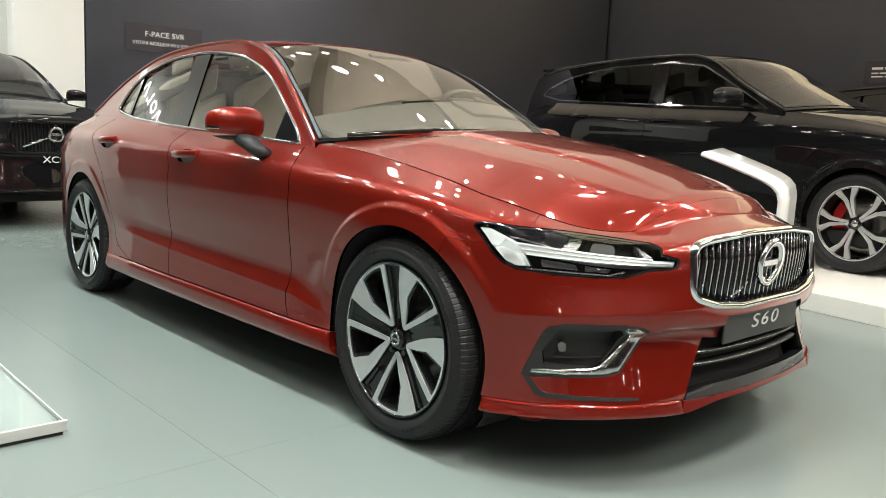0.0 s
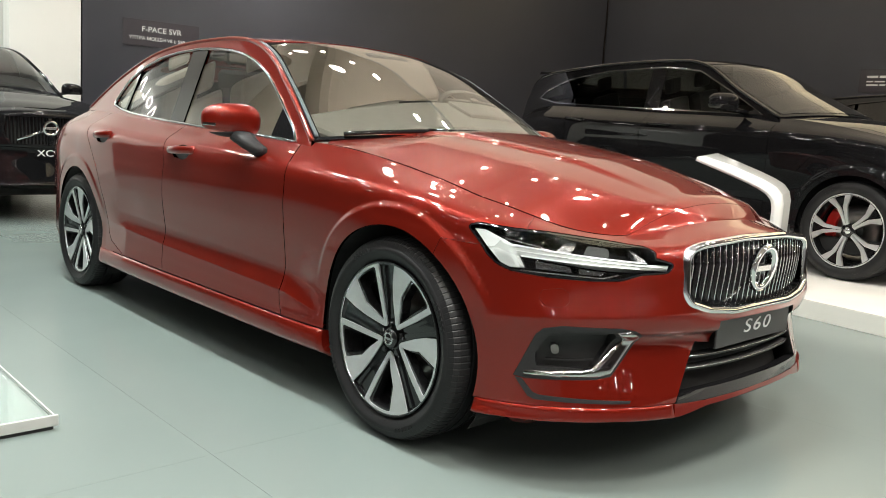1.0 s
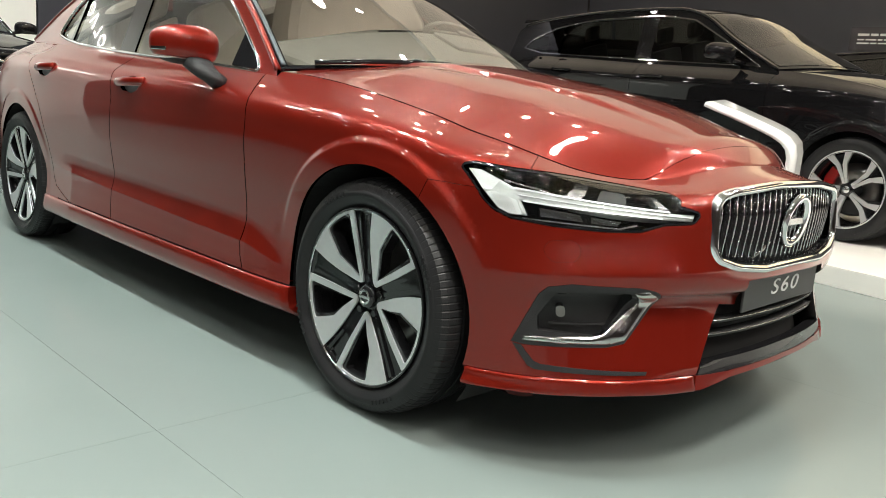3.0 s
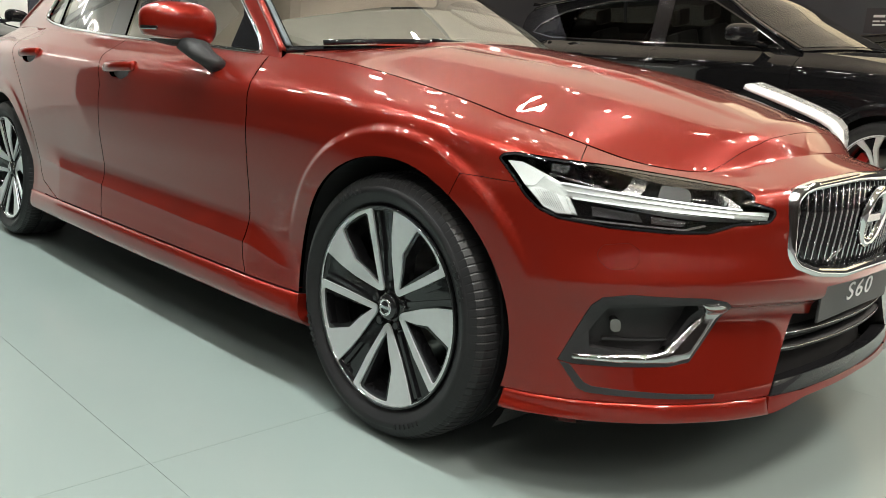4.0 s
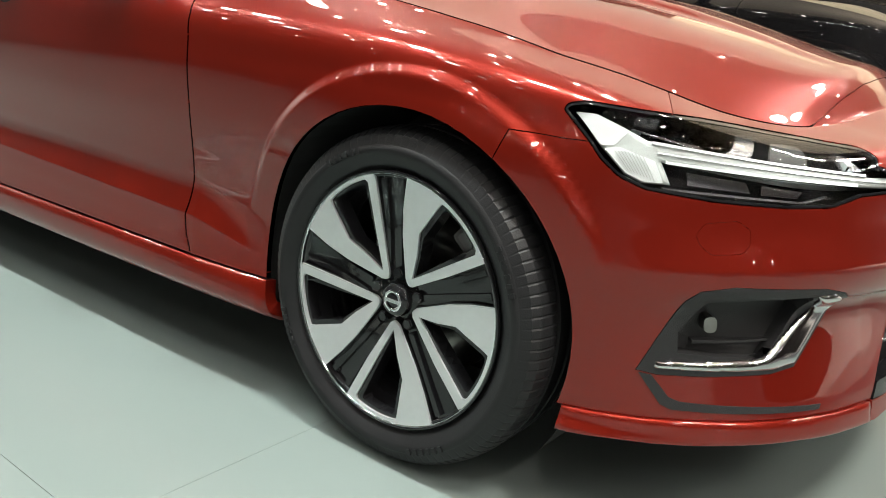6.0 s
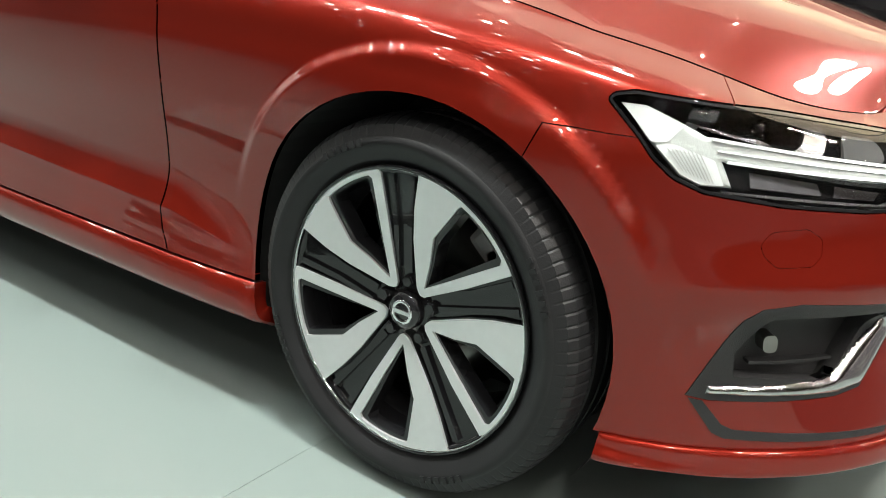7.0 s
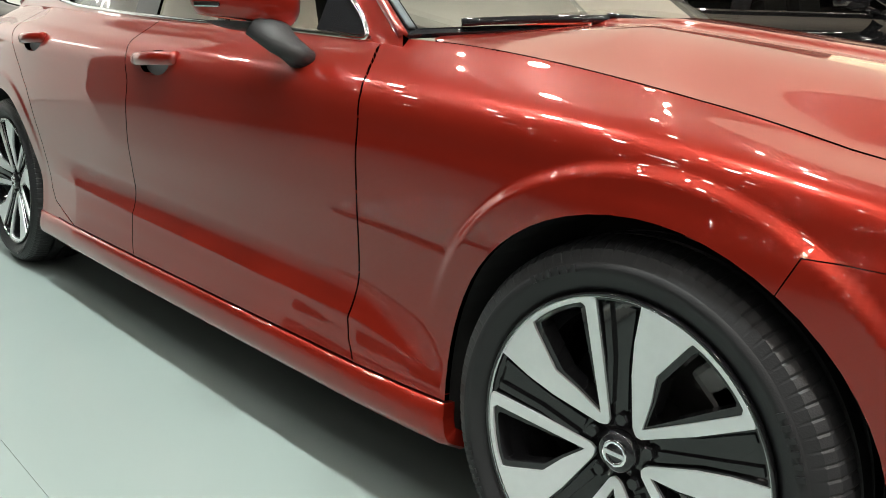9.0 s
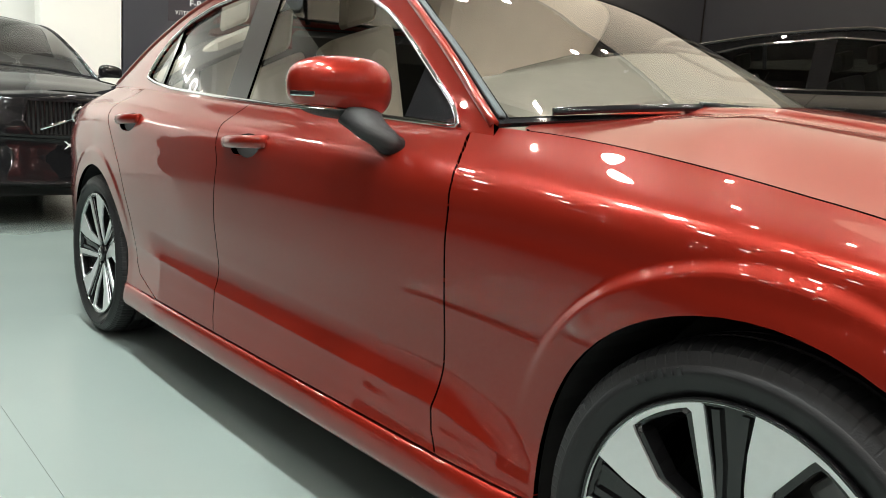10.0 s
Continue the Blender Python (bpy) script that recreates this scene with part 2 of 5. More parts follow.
class Belt(Skin):
    """The wrap-around lower body: a plan outline and rails given by height and inset at each plan point."""
    w0, w1, nw = 0.0, 8.0, 64
    side = -1.0
    u_min = 0.0

    def __init__(self, plan, heights, insets, axles, hub, flare, folds=()):
        self.folds = folds
        plan = np.array(plan, float)
        full = np.vstack([plan[2:0:-1] * (1, -1), plan, plan[-2:-4:-1] * (1, -1)])
        knots = np.concatenate([[0], np.cumsum(np.linalg.norm(np.diff(full, axis=0), axis=1))])
        knots -= knots[2]
        self.length = knots[-3]
        s = np.linspace(0, self.length, 4001)
        self.xy = curve(s, knots, full)
        d = np.gradient(self.xy, axis=0)
        d /= np.linalg.norm(d, axis=1)[:, None]
        self.out = np.stack([-d[:, 1], d[:, 0]], 1)
        pad = lambda R: np.concatenate([R[:, 2:0:-1], R, R[:, -2:-4:-1]], 1)
        self.z = curve(s, knots, pad(np.array(heights, float)).T)
        self.d = curve(s, knots, pad(np.array(insets, float)).T)
        self.axles, self.hub, self.flare = axles, hub, flare

    def rows(self, u):
        f = np.clip(np.asarray(u, float) / self.length, 0, 1) * 4000
        i = np.minimum(f.astype(int), 3999)
        k = (f - i)[:, None]
        return [a[i] * (1 - k) + a[i + 1] * k for a in (self.xy, self.out, self.z, self.d)]

    @staticmethod
    def along(V, t):
        m = np.empty_like(V)
        m[:, 1:-1] = (V[:, 2:] - V[:, :-2]) / 2
        m[:, 0], m[:, -1] = V[:, 1] - V[:, 0], V[:, -1] - V[:, -2]
        j = np.clip(t.astype(int), 0, 7)
        u, a = t - j, np.arange(len(t))
        return (1 + 2 * u) * (1 - u) ** 2 * V[a, j] + u * (1 - u) ** 2 * m[a, j] + u * u * (3 - 2 * u) * V[a, j + 1] + u * u * (u - 1) * m[a, j + 1]

    def v(self, u, w):
        return self.along(self.rows(u)[2], w)

    def at(self, u, w):
        c, n, zk, dk = self.rows(u)
        n = n / np.linalg.norm(n, axis=1)[:, None]
        z, d = self.along(zk, w), self.along(dk, w)
        x = c[:, 0] + n[:, 0] * d
        for ax in self.axles:
            r = np.hypot(x - ax, z - self.hub)
            k = np.clip((self.flare + 0.004 - r) / 0.026, 0, 1)
            fade = np.clip((z - self.hub - 0.06) / 0.30, 0, 1)
            d = d + (0.012 if ax == 0 else 0.004) * k * k * (3 - 2 * k) * fade * fade * (3 - 2 * fade) * np.clip((np.abs(c[:, 1]) - 0.83) / 0.04, 0, 1)
        for place, line, height, above, below in self.folds:
            zc, amp = np.interp(c[:, 0], place, line), np.interp(c[:, 0], place, height)
            up, down = np.clip(1 - (z - zc) / above, 0, 1), np.clip(1 - (zc - z) / below, 0, 1)
            d = d + amp * np.where(z > zc, up ** 1.6, down) * np.clip((np.abs(c[:, 1]) - 0.30) / 0.15, 0, 1)
        return np.stack([c[:, 0] + n[:, 0] * d, c[:, 1] + n[:, 1] * d, z], 1)

    def s_of(self, x):
        """Length along the outline at which the right-hand flank has this x."""
        return float(np.interp(-x, -self.xy[:, 0], np.linspace(0, self.length, 4001)))

    def flank(self, pairs):
        return [(self.s_of(x), z) for x, z in pairs]


class Field(Skin):
    """A surface given by a function of (u, w)."""

    def __init__(self, f, w0, w1, nw=40, side=1.0):
        self.f, self.w0, self.w1, self.nw, self.side = f, w0, w1, nw, side

    def at(self, u, w):
        return self.f(np.asarray(u, float), np.asarray(w, float))


def inside(poly, u, v):
    poly = np.asarray(poly, float)
    hit = np.zeros(len(u), bool)
    for (x0, y0), (x1, y1) in zip(poly, np.roll(poly, -1, axis=0)):
        if y0 != y1:
            hit ^= ((y0 > v) != (y1 > v)) & (u < (x1 - x0) * (v - y0) / (y1 - y0) + x0)
    return hit


def shrink(poly, d):
    """The outline moved inwards by d (outwards if negative)."""
    p = np.asarray(poly, float)
    area = np.sum(p[:, 0] * np.roll(p[:, 1], -1) - np.roll(p[:, 0], -1) * p[:, 1])
    out = []
    for a, b, c in zip(np.roll(p, 1, axis=0), p, np.roll(p, -1, axis=0)):
        e, f = (b - a) / max(1e-9, np.linalg.norm(b - a)), (c - b) / max(1e-9, np.linalg.norm(c - b))
        n = np.array([-e[1] - f[1], e[0] + f[0]]) * (1 if area > 0 else -1)
        n /= max(1e-9, np.linalg.norm(n))
        k = max(0.5, abs(n @ np.array([-e[1], e[0]])))
        out.append(tuple(b + n * d / k))
    return out


def rounded(poly, r, n=4):
    """The outline with its corners cut round."""
    out = []
    p = [Vector(q) for q in poly]
    for a, b, c in zip(p[-1:] + p[:-1], p, p[1:] + p[:1]):
        e, f = (a - b), (c - b)
        k = min(r, e.length * 0.45, f.length * 0.45)
        s, t = b + e.normalized() * k, b + f.normalized() * k
        for i in range(n + 1):
            w = i / n
            out.append(tuple((1 - w) ** 2 * s + 2 * w * (1 - w) * b + w * w * t))
    return out


def panel(name, skin, outline, holes=(), lift=0.0, rim=0.012, step=0.02, mirror="", fine=1, bulge=0.0, reach=0.012):
    """A piece of a skin inside an outline of (u, v), with holes, its edges folded back by rim. mirror: 'only' or 'both' flips it over y."""
    o = np.asarray(outline, float)
    u0 = max(o[:, 0].min(), skin.u_min)
    nu = max(2, int(math.ceil((o[:, 0].max() - u0) / step)))
    us = np.linspace(u0, o[:, 0].max(), nu + 1)
    nw = skin.nw * fine
    ws = np.linspace(skin.w0, skin.w1, nw + 1)
    U, W = np.meshgrid(us, ws, indexing="ij")
    V = skin.v(U.ravel(), W.ravel()).reshape(U.shape)
    lo, hi = o[:, 1].min(), o[:, 1].max()
    bm = bmesh.new()
    grid = {}
    for i in range(nu):
        for j in range(nw):
            q = [(i, j), (i + 1, j), (i + 1, j + 1), (i, j + 1)]
            vv = [V[a] for a in q]
            if max(vv) < lo - 1e-6 or min(vv) > hi + 1e-6:
                continue
            for a in q:
                if a not in grid:
                    grid[a] = bm.verts.new((U[a], V[a], W[a]))
            bm.faces.new([grid[a] for a in q])
    for loop in (outline, *holes):
        q = np.asarray(loop, float)
        lo_q, hi_q = q.min(axis=0) - 1e-4, q.max(axis=0) + 1e-4
        pool = []
        for f in bm.faces:
            xs, ys = [v.co.x for v in f.verts], [v.co.y for v in f.verts]
            if max(xs) >= lo_q[0] and min(xs) <= hi_q[0] and max(ys) >= lo_q[1] and min(ys) <= hi_q[1]:
                pool.append((f, min(xs), max(xs), min(ys), max(ys)))
        for a, b in zip(loop, [*loop[1:], loop[0]]):
            d = (b[0] - a[0], b[1] - a[1])
            if math.hypot(*d) < 1e-7:
                continue
            x0, x1, y0, y1 = min(a[0], b[0]) - 1e-4, max(a[0], b[0]) + 1e-4, min(a[1], b[1]) - 1e-4, max(a[1], b[1]) + 1e-4
            near = [k for k in pool if k[2] >= x0 and k[1] <= x1 and k[4] >= y0 and k[3] <= y1]
            if not near:
                continue
            geom = set()
            for k in near:
                geom.add(k[0])
                geom.update(k[0].edges)
                geom.update(k[0].verts)
            gone = {id(k) for k in near}
            cut = bmesh.ops.bisect_plane(bm, geom=list(geom), dist=1e-6, plane_co=(a[0], a[1], 0), plane_no=(-d[1], d[0], 0))
            pool = [k for k in pool if id(k) not in gone]
            for f in cut["geom"]:
                if isinstance(f, bmesh.types.BMFace) and f.is_valid:
                    xs, ys = [v.co.x for v in f.verts], [v.co.y for v in f.verts]
                    pool.append((f, min(xs), max(xs), min(ys), max(ys)))
    c = np.array([f.calc_center_median()[:2] for f in bm.faces]).reshape(-1, 2)
    if len(c) == 0:
        return bpy.data.meshes.new(name)
    keep = inside(outline, c[:, 0], c[:, 1])
    for h in holes:
        keep &= ~inside(h, c[:, 0], c[:, 1])
    bmesh.ops.delete(bm, geom=[f for f, k in zip(bm.faces[:], keep) if not k], context="FACES")
    bmesh.ops.remove_doubles(bm, verts=bm.verts, dist=2e-5)
    bm.verts.index_update()
    co = np.array([v.co for v in bm.verts]).reshape(-1, 3)
    for _ in range(4):
        step_w = 1e-3 * (skin.w1 - skin.w0)
        here, above = skin.v(co[:, 0], co[:, 2]), skin.v(co[:, 0], np.minimum(co[:, 2] + step_w, skin.w1 + 0 * co[:, 2]))
        slope = np.where(np.abs(above - here) < 1e-9, 1e9, (above - here) / step_w)
        co[:, 2] = np.clip(co[:, 2] + np.clip((co[:, 1] - here) / slope, -8 * step_w * 5, 8 * step_w * 5), skin.w0, skin.w1)
    n = skin.normal(co[:, 0], co[:, 2])
    p = skin.at(co[:, 0], co[:, 2]) + n * lift
    if bulge:
        far = np.full(len(co), 1e9)
        for loop in (outline, *holes):
            q = np.asarray(loop, float)
            for s, t in zip(q, np.roll(q, -1, axis=0)):
                e = t - s
                k = np.clip(((co[:, :2] - s) @ e) / max(1e-12, e @ e), 0, 1)[:, None]
                far = np.minimum(far, np.linalg.norm(co[:, :2] - s - k * e, axis=1))
        p = p + n * (bulge * np.sqrt(1 - (1 - np.clip(far / reach, 0, 1)) ** 2))[:, None]
    faces = [[v.index for v in f.verts] for f in bm.faces]
    vote = sum(float(np.dot(np.cross(p[f[1]] - p[f[0]], p[f[2]] - p[f[0]]), n[f[0]])) for f in faces)
    if vote < 0:
        faces = [f[::-1] for f in faces]
    verts, norms = [tuple(q) for q in p], [tuple(q) for q in n]
    if rim:
        made = {}
        for e in bm.edges:
            if len(e.link_faces) != 1:
                continue
            i, j = e.verts[0].index, e.verts[1].index
            if co[i, 0] < skin.u_min + 1e-5 and co[j, 0] < skin.u_min + 1e-5:
                continue
            mid = np.array(e.link_faces[0].calc_center_median())
            k = p[j] - p[i]
            side = np.cross(k, n[i])
            side /= max(1e-9, np.linalg.norm(side))
            inner = skin.at(mid[:1], mid[2:]) [0] - p[i]
            if side @ inner > 0:
                side = -side
            q = []
            for idx, depth in ((i, 0.0), (j, 0.0), (j, rim), (i, rim)):
                q.append(len(verts))
                verts.append(tuple(p[idx] - n[idx] * depth))
                norms.append(tuple(side * 0.8 + n[idx] * 0.2))
            faces.append(q)
    bm.free()
    V, N = np.array(verts), np.array(norms)
    if mirror == "only":
        V, N, faces = V * (1, -1, 1), N * (1, -1, 1), [f[::-1] for f in faces]
    elif mirror == "both":
        k = len(V)
        faces = faces + [[i + k for i in f[::-1]] for f in faces]
        V, N = np.vstack([V, V * (1, -1, 1)]), np.vstack([N, N * (1, -1, 1)])
    data = bpy.data.meshes.new(name)
    data.from_pydata([tuple(q) for q in V], [], faces)
    data.polygons.foreach_set("use_smooth", [True] * len(data.polygons))
    data.update()
    if not bulge:
        data.normals_split_custom_set_from_vertices([tuple(q) for q in N])
    return data


def arc(cx, cz, r, a0, a1, n):
    return [(cx + r * math.cos(math.radians(a0 + (a1 - a0) * i / n)), cz + r * math.sin(math.radians(a0 + (a1 - a0) * i / n))) for i in range(n + 1)]


# ---------------------------------------------------------------- wheels
def tyre_mesh(r, rim_r, width):
    h = width / 2
    prof = [(rim_r - 0.004, -h + 0.022), (rim_r + 0.012, -h + 0.008), (rim_r + 0.03, -h - 0.001), ((r + rim_r) / 2, -h - 0.006), (r - 0.035, -h + 0.002),
            (r - 0.016, -h + 0.010), (r - 0.006, -h + 0.026), (r - 0.001, -h + 0.05)]
    for y in (-0.045, 0.0, 0.045):
        prof += [(r, y - 0.006), (r - 0.007, y - 0.005), (r - 0.007, y + 0.005), (r, y + 0.006)]
    prof += [(q[0], -q[1]) for q in prof[7::-1]]
    n = 630
    bm = revolve(prof, n)
    for v in bm.verts:
        rad = math.hypot(v.co.x, v.co.z)
        k = round(math.atan2(v.co.z, v.co.x) / (2 * math.pi) * n)
        if k % 6 == 0 and abs(v.co.y) > h - 0.068 and rad > r - 0.024 and abs(v.co.y) < h - 0.003:
            f = (rad - 0.0018) / rad
            v.co.x *= f
            v.co.z *= f
    for f in bm.faces:
        c = f.calc_center_median()
        if math.hypot(c.x, c.z) > r - 0.026:
            f.smooth = False
    return bm


def polar(r, a):
    return (r * math.cos(math.radians(a)), r * math.sin(math.radians(a)))


def dish(bm, rim_r, depth):
    for v in bm.verts:
        k = max(0.0, 1 - math.hypot(v.co.x, v.co.z) / rim_r)
        v.co.y += depth * k ** 1.3
    return bm


TYRES = {}


def wheel_core(w, r, rim_r, width, caliper_mat, at=.62, spread=.22):
    """Tyre, barrel, brake and hub parts shared by all wheels. Outer face towards -y, the hub's centre at the origin."""
    if r not in TYRES:
        bm = tyre_mesh(r, rim_r + 0.002, width)
        TYRES[r] = bpy.data.meshes.new("tyre")
        bm.to_mesh(TYRES[r])
        bm.free()
    tyre = part("tyre", TYRES[r], RUBBER, w)
    h = width / 2
    part("rim_barrel", revolve([(rim_r, -h + 0.018), (rim_r - 0.008, -h + 0.012), (rim_r - 0.010, -h + 0.03), (rim_r - 0.030, -h + 0.06), (rim_r - 0.035, h - 0.02),
                                (rim_r, h - 0.01), (rim_r - 0.02, h), (rim_r - 0.001, h)], 72), GLOSS_BLACK, w)
    part("brake_disc", revolve([(0.05, 0.03), (rim_r * 0.70, 0.03), (rim_r * 0.70, 0.055), (0.05, 0.055)], 64), DISC, w)
    cal = joined(*[box((-0.035, 0.0, -0.045 + k * 0.0), (0.045, 0.075, 0.045), 0.012, m=pose(rim_r * 0.66 * math.cos(a), 0, rim_r * 0.66 * math.sin(a), 0, -math.degrees(a), 0))
                   for k, a in ((0, at), (1, at - spread), (2, at + spread))])
    part("caliper", smooth(cal, False), caliper_mat, w)
    part("hub_carrier", revolve([(0.0, 0.02), (0.062, 0.02), (0.066, 0.10), (0.0, 0.10)], 24, close=False), DARK, w)
    for side in range(4):
        bars = []
        for k in range(6):
            a = 18 + 90 * side + 3.2 * k
            bars.append(box((-0.004, -h - 0.0072, -0.006), (0.004, -h - 0.004, 0.006), m=pose(*[(rim_r + (r - rim_r) * 0.5) * c for c in (math.cos(math.radians(a)), 0, math.sin(math.radians(a)))], 0, -a + 90, 0)))
        part("sidewall_marking", joined(*bars), RUBBER, tyre)


def alloy_wheel(m, parent, phase):
    """Two-tone wheel: five machined V-shaped faces between gloss black spokes."""
    R = 0.335
    w = new("wheel")
    w.parent = parent
    w.matrix_basis = m
    w["label"] = "two-tone black and machined alloy wheel with low-profile tyre"
    wheel_core(w, R, 0.250, 0.235, CAST)
    face = -0.108
    outer = 0.2465
    V = [polar(0.044, 20), polar(0.050, 11), polar(0.150, 0.4), polar(0.243, -0.6)]
    V += [polar(outer, a) for a in range(2, 53, 3)]
    V += [polar(0.2455, 52.8), polar(0.188, 53.4), polar(0.134, 52.2), polar(0.085, 46.5), polar(0.052, 36), polar(0.046, 28)]
    hole = [polar(0.062, 22.5), polar(0.126, 9.6), polar(0.232, 4.4)] + [polar(0.2385, a) for a in range(6, 30, 3)] + [polar(0.2375, 31.4), polar(0.228, 32.2), polar(0.156, 37.5), polar(0.110, 32)]
    body = [polar(0.043, 19), polar(0.149, -0.4)] + [polar(0.243, a) for a in range(-1, 54, 3)] + [polar(0.188, 54.2), polar(0.134, 53.2), polar(0.085, 47.5), polar(0.048, 36)]
    bhole = [polar(0.070, 22), polar(0.128, 12.5), polar(0.228, 7.6)] + [polar(0.232, a) for a in range(9, 28, 3)] + [polar(0.231, 28.8), polar(0.222, 29.8), polar(0.150, 34), polar(0.108, 29)]
    spoke = [polar(0.046, 38), polar(0.10, 50), polar(0.16, 53), polar(0.242, 52.5), polar(0.244, 57), polar(0.2445, 62), polar(0.244, 67), polar(0.242, 72.2), polar(0.15, 72.8), polar(0.10, 79), polar(0.046, 92)]
    rib = [polar(0.070, 52), polar(0.150, 56), polar(0.236, 55.5), polar(0.236, 58.5), polar(0.150, 59.5), polar(0.070, 62)]
    rib2 = [polar(0.075, 74), polar(0.150, 66.5), polar(0.236, 66.5), polar(0.236, 69.5), polar(0.150, 70.5), polar(0.075, 82)]
    for k in range(5):
        turn = pose(0, 0, 0, 0, -(phase - 72 * k), 0)
        f = dish(prism(V, 0.005, [hole], Matrix.Translation((0, face, 0))), 0.25, 0.030)
        bmesh.ops.transform(f, matrix=turn, verts=f.verts)
        part("spoke_face", f, MACHINED, w, "machined silver spoke face")
        g = dish(prism(body, 0.034, [bhole], Matrix.Translation((0, face + 0.0048, 0))), 0.25, 0.030)
        bmesh.ops.transform(g, matrix=turn, verts=g.verts)
        part("spoke_body", g, GLOSS_BLACK, w)
        s = dish(prism(spoke, 0.026, (), Matrix.Translation((0, face + 0.014, 0))), 0.25, 0.026)
        r1 = dish(prism(rib, 0.012, (), Matrix.Translation((0, face + 0.007, 0))), 0.25, 0.026)
        r2 = dish(prism(rib2, 0.012, (), Matrix.Translation((0, face + 0.007, 0))), 0.25, 0.026)
        s = joined(s, r1, r2)
        bmesh.ops.transform(s, matrix=turn, verts=s.verts)
        part("spoke", s, GLOSS_BLACK, w, "gloss black spoke")
        bolt = revolve([(0.0, -0.012), (0.0095, -0.012), (0.012, -0.008), (0.012, 0.014), (0.0, 0.014)], 6, close=False)
        bmesh.ops.transform(bolt, matrix=Matrix.Translation((*[0.0525 * c for c in (math.cos(math.radians(phase - 13 - 72 * k)),)], face + 0.032, 0.0525 * math.sin(math.radians(phase - 13 - 72 * k)))), verts=bolt.verts)
        part("wheel_bolt", smooth(bolt, False), GLOSS_BLACK, w)
    part("hub", revolve([(0.0, face + 0.030), (0.070, face + 0.033), (0.074, face + 0.06), (0.0, face + 0.06)], 40, close=False), GLOSS_BLACK, w)
    cap = part("hub_cap", revolve([(0.0, face + 0.012), (0.028, face + 0.013), (0.033, face + 0.018), (0.034, face + 0.034), (0.0, face + 0.034)], 32, close=False), GLOSS_BLACK, w)
    part("cap_ring", revolve([(0.0155, face + 0.0105), (0.0215, face + 0.0105), (0.0215, face + 0.014), (0.0155, face + 0.014)], 28), CHROME, cap)
    part("cap_bar", box((-0.018, face + 0.0095, -0.004), (0.018, face + 0.013, 0.004), 0.001), SATIN, cap)
    part("rim_lip", revolve([(0.2475, face - 0.001), (0.2500, face - 0.004), (0.2535, face - 0.003), (0.2535, face + 0.012), (0.2475, face + 0.012)], 96), GLOSS_BLACK, w)
    part("polished_edge", revolve([(0.2455, face + 0.000), (0.2476, face - 0.0025), (0.2482, face + 0.006), (0.2455, face + 0.006)], 96), DARK_CHROME, w)
    part("valve", revolve([(0.0, -0.0), (0.004, -0.0), (0.004, 0.03), (0.0, 0.03)], 8, close=False), RUBBER, w).location = (0.232 * math.cos(4.1), face + 0.012, 0.232 * math.sin(4.1))
    return w


def split_spoke_wheel(m, parent):
    """Large wheel of five split spokes with dark sides and a red brake caliper."""
    w = new("wheel")
    w.parent = parent
    w.matrix_basis = m
    w["label"] = "large split-spoke silver alloy wheel with red brake caliper"
    wheel_core(w, 0.385, 0.285, 0.265, RED_CALIPER, 2.95, .34)
    face = -0.118
    arm = [polar(0.045, 1), polar(0.11, 1.0), polar(0.185, 2.4), polar(0.278, 9.5), polar(0.279, 20), polar(0.19, 12), polar(0.11, 13), polar(0.055, 22)]
    arm2 = [(x, -z) for x, z in arm][::-1]
    link = [polar(0.06, -12), polar(0.18, -7), polar(0.274, -16), polar(0.274, 16), polar(0.18, 7), polar(0.06, 12)]
    for k in range(5):
        for name, o, off, mat, dp in (("spoke", arm, 0, MACHINED, 0.022), ("spoke", arm2, 0, MACHINED, 0.022), ("spoke_web", link, 0, GLOSS_BLACK, 0.02)):
            f = dish(prism(o, dp, (), Matrix.Translation((0, face + (0.0 if mat is MACHINED else 0.012), 0))), 0.285, 0.03)
            bmesh.ops.transform(f, matrix=pose(0, 0, 0, 0, -(180 + 72 * k + off), 0), verts=f.verts)
            part(name, f, mat, w)
    part("hub", revolve([(0.0, face + 0.022), (0.05, face + 0.024), (0.06, face + 0.05), (0.0, face + 0.05)], 32, close=False), GLOSS_BLACK, w)
    part("hub_cap", revolve([(0.0, face + 0.014), (0.026, face + 0.016), (0.028, face + 0.03), (0.0, face + 0.03)], 24, close=False), SATIN, w)
    part("rim_lip", revolve([(0.274, face + 0.004), (0.284, face - 0.004), (0.289, face - 0.002), (0.289, face + 0.012), (0.274, face + 0.014)], 80), MACHINED, w)
    return w


# ---------------------------------------------------------------- the red saloon
PLAN = [(0.825, 0), (0.812, -0.22), (0.775, -0.43), (0.700, -0.61), (0.580, -0.75), (0.430, -0.845), (0.240, -0.897), (0.0, -0.912),
        (-0.42, -0.916), (-1.10, -0.922), (-2.00, -0.925), (-2.87, -0.915), (-3.38, -0.87), (-3.72, -0.74), (-3.89, -0.45), (-3.94, 0)]
RAIL_BOTTOM = [.170, .170, .175, .180, .180, .185, .190, .190, .190, .190, .190, .190, .200, .220, .240, .240]
RAIL_LIP = [.195, .195, .195, .195, .195, .195, .205, .215, .220, .220, .220, .220, .240, .260, .270, .270]
RAIL_SILL = [.230, .230, .230, .230, .230, .230, .245, .270, .300, .335, .345, .300, .290, .310, .330, .330]
RAIL_LOW = [.420, .425, .430, .430, .420, .370, .350, .362, .382, .415, .432, .400, .390, .400, .420, .420]
RAIL_MID = [.480, .480, .480, .480, .480, .490, .500, .500, .500, .520, .530, .520, .520, .530, .540, .540]
RAIL_HIGH = [.600, .600, .600, .600, .605, .620, .630, .640, .640, .640, .650, .660, .670, .680, .680, .680]
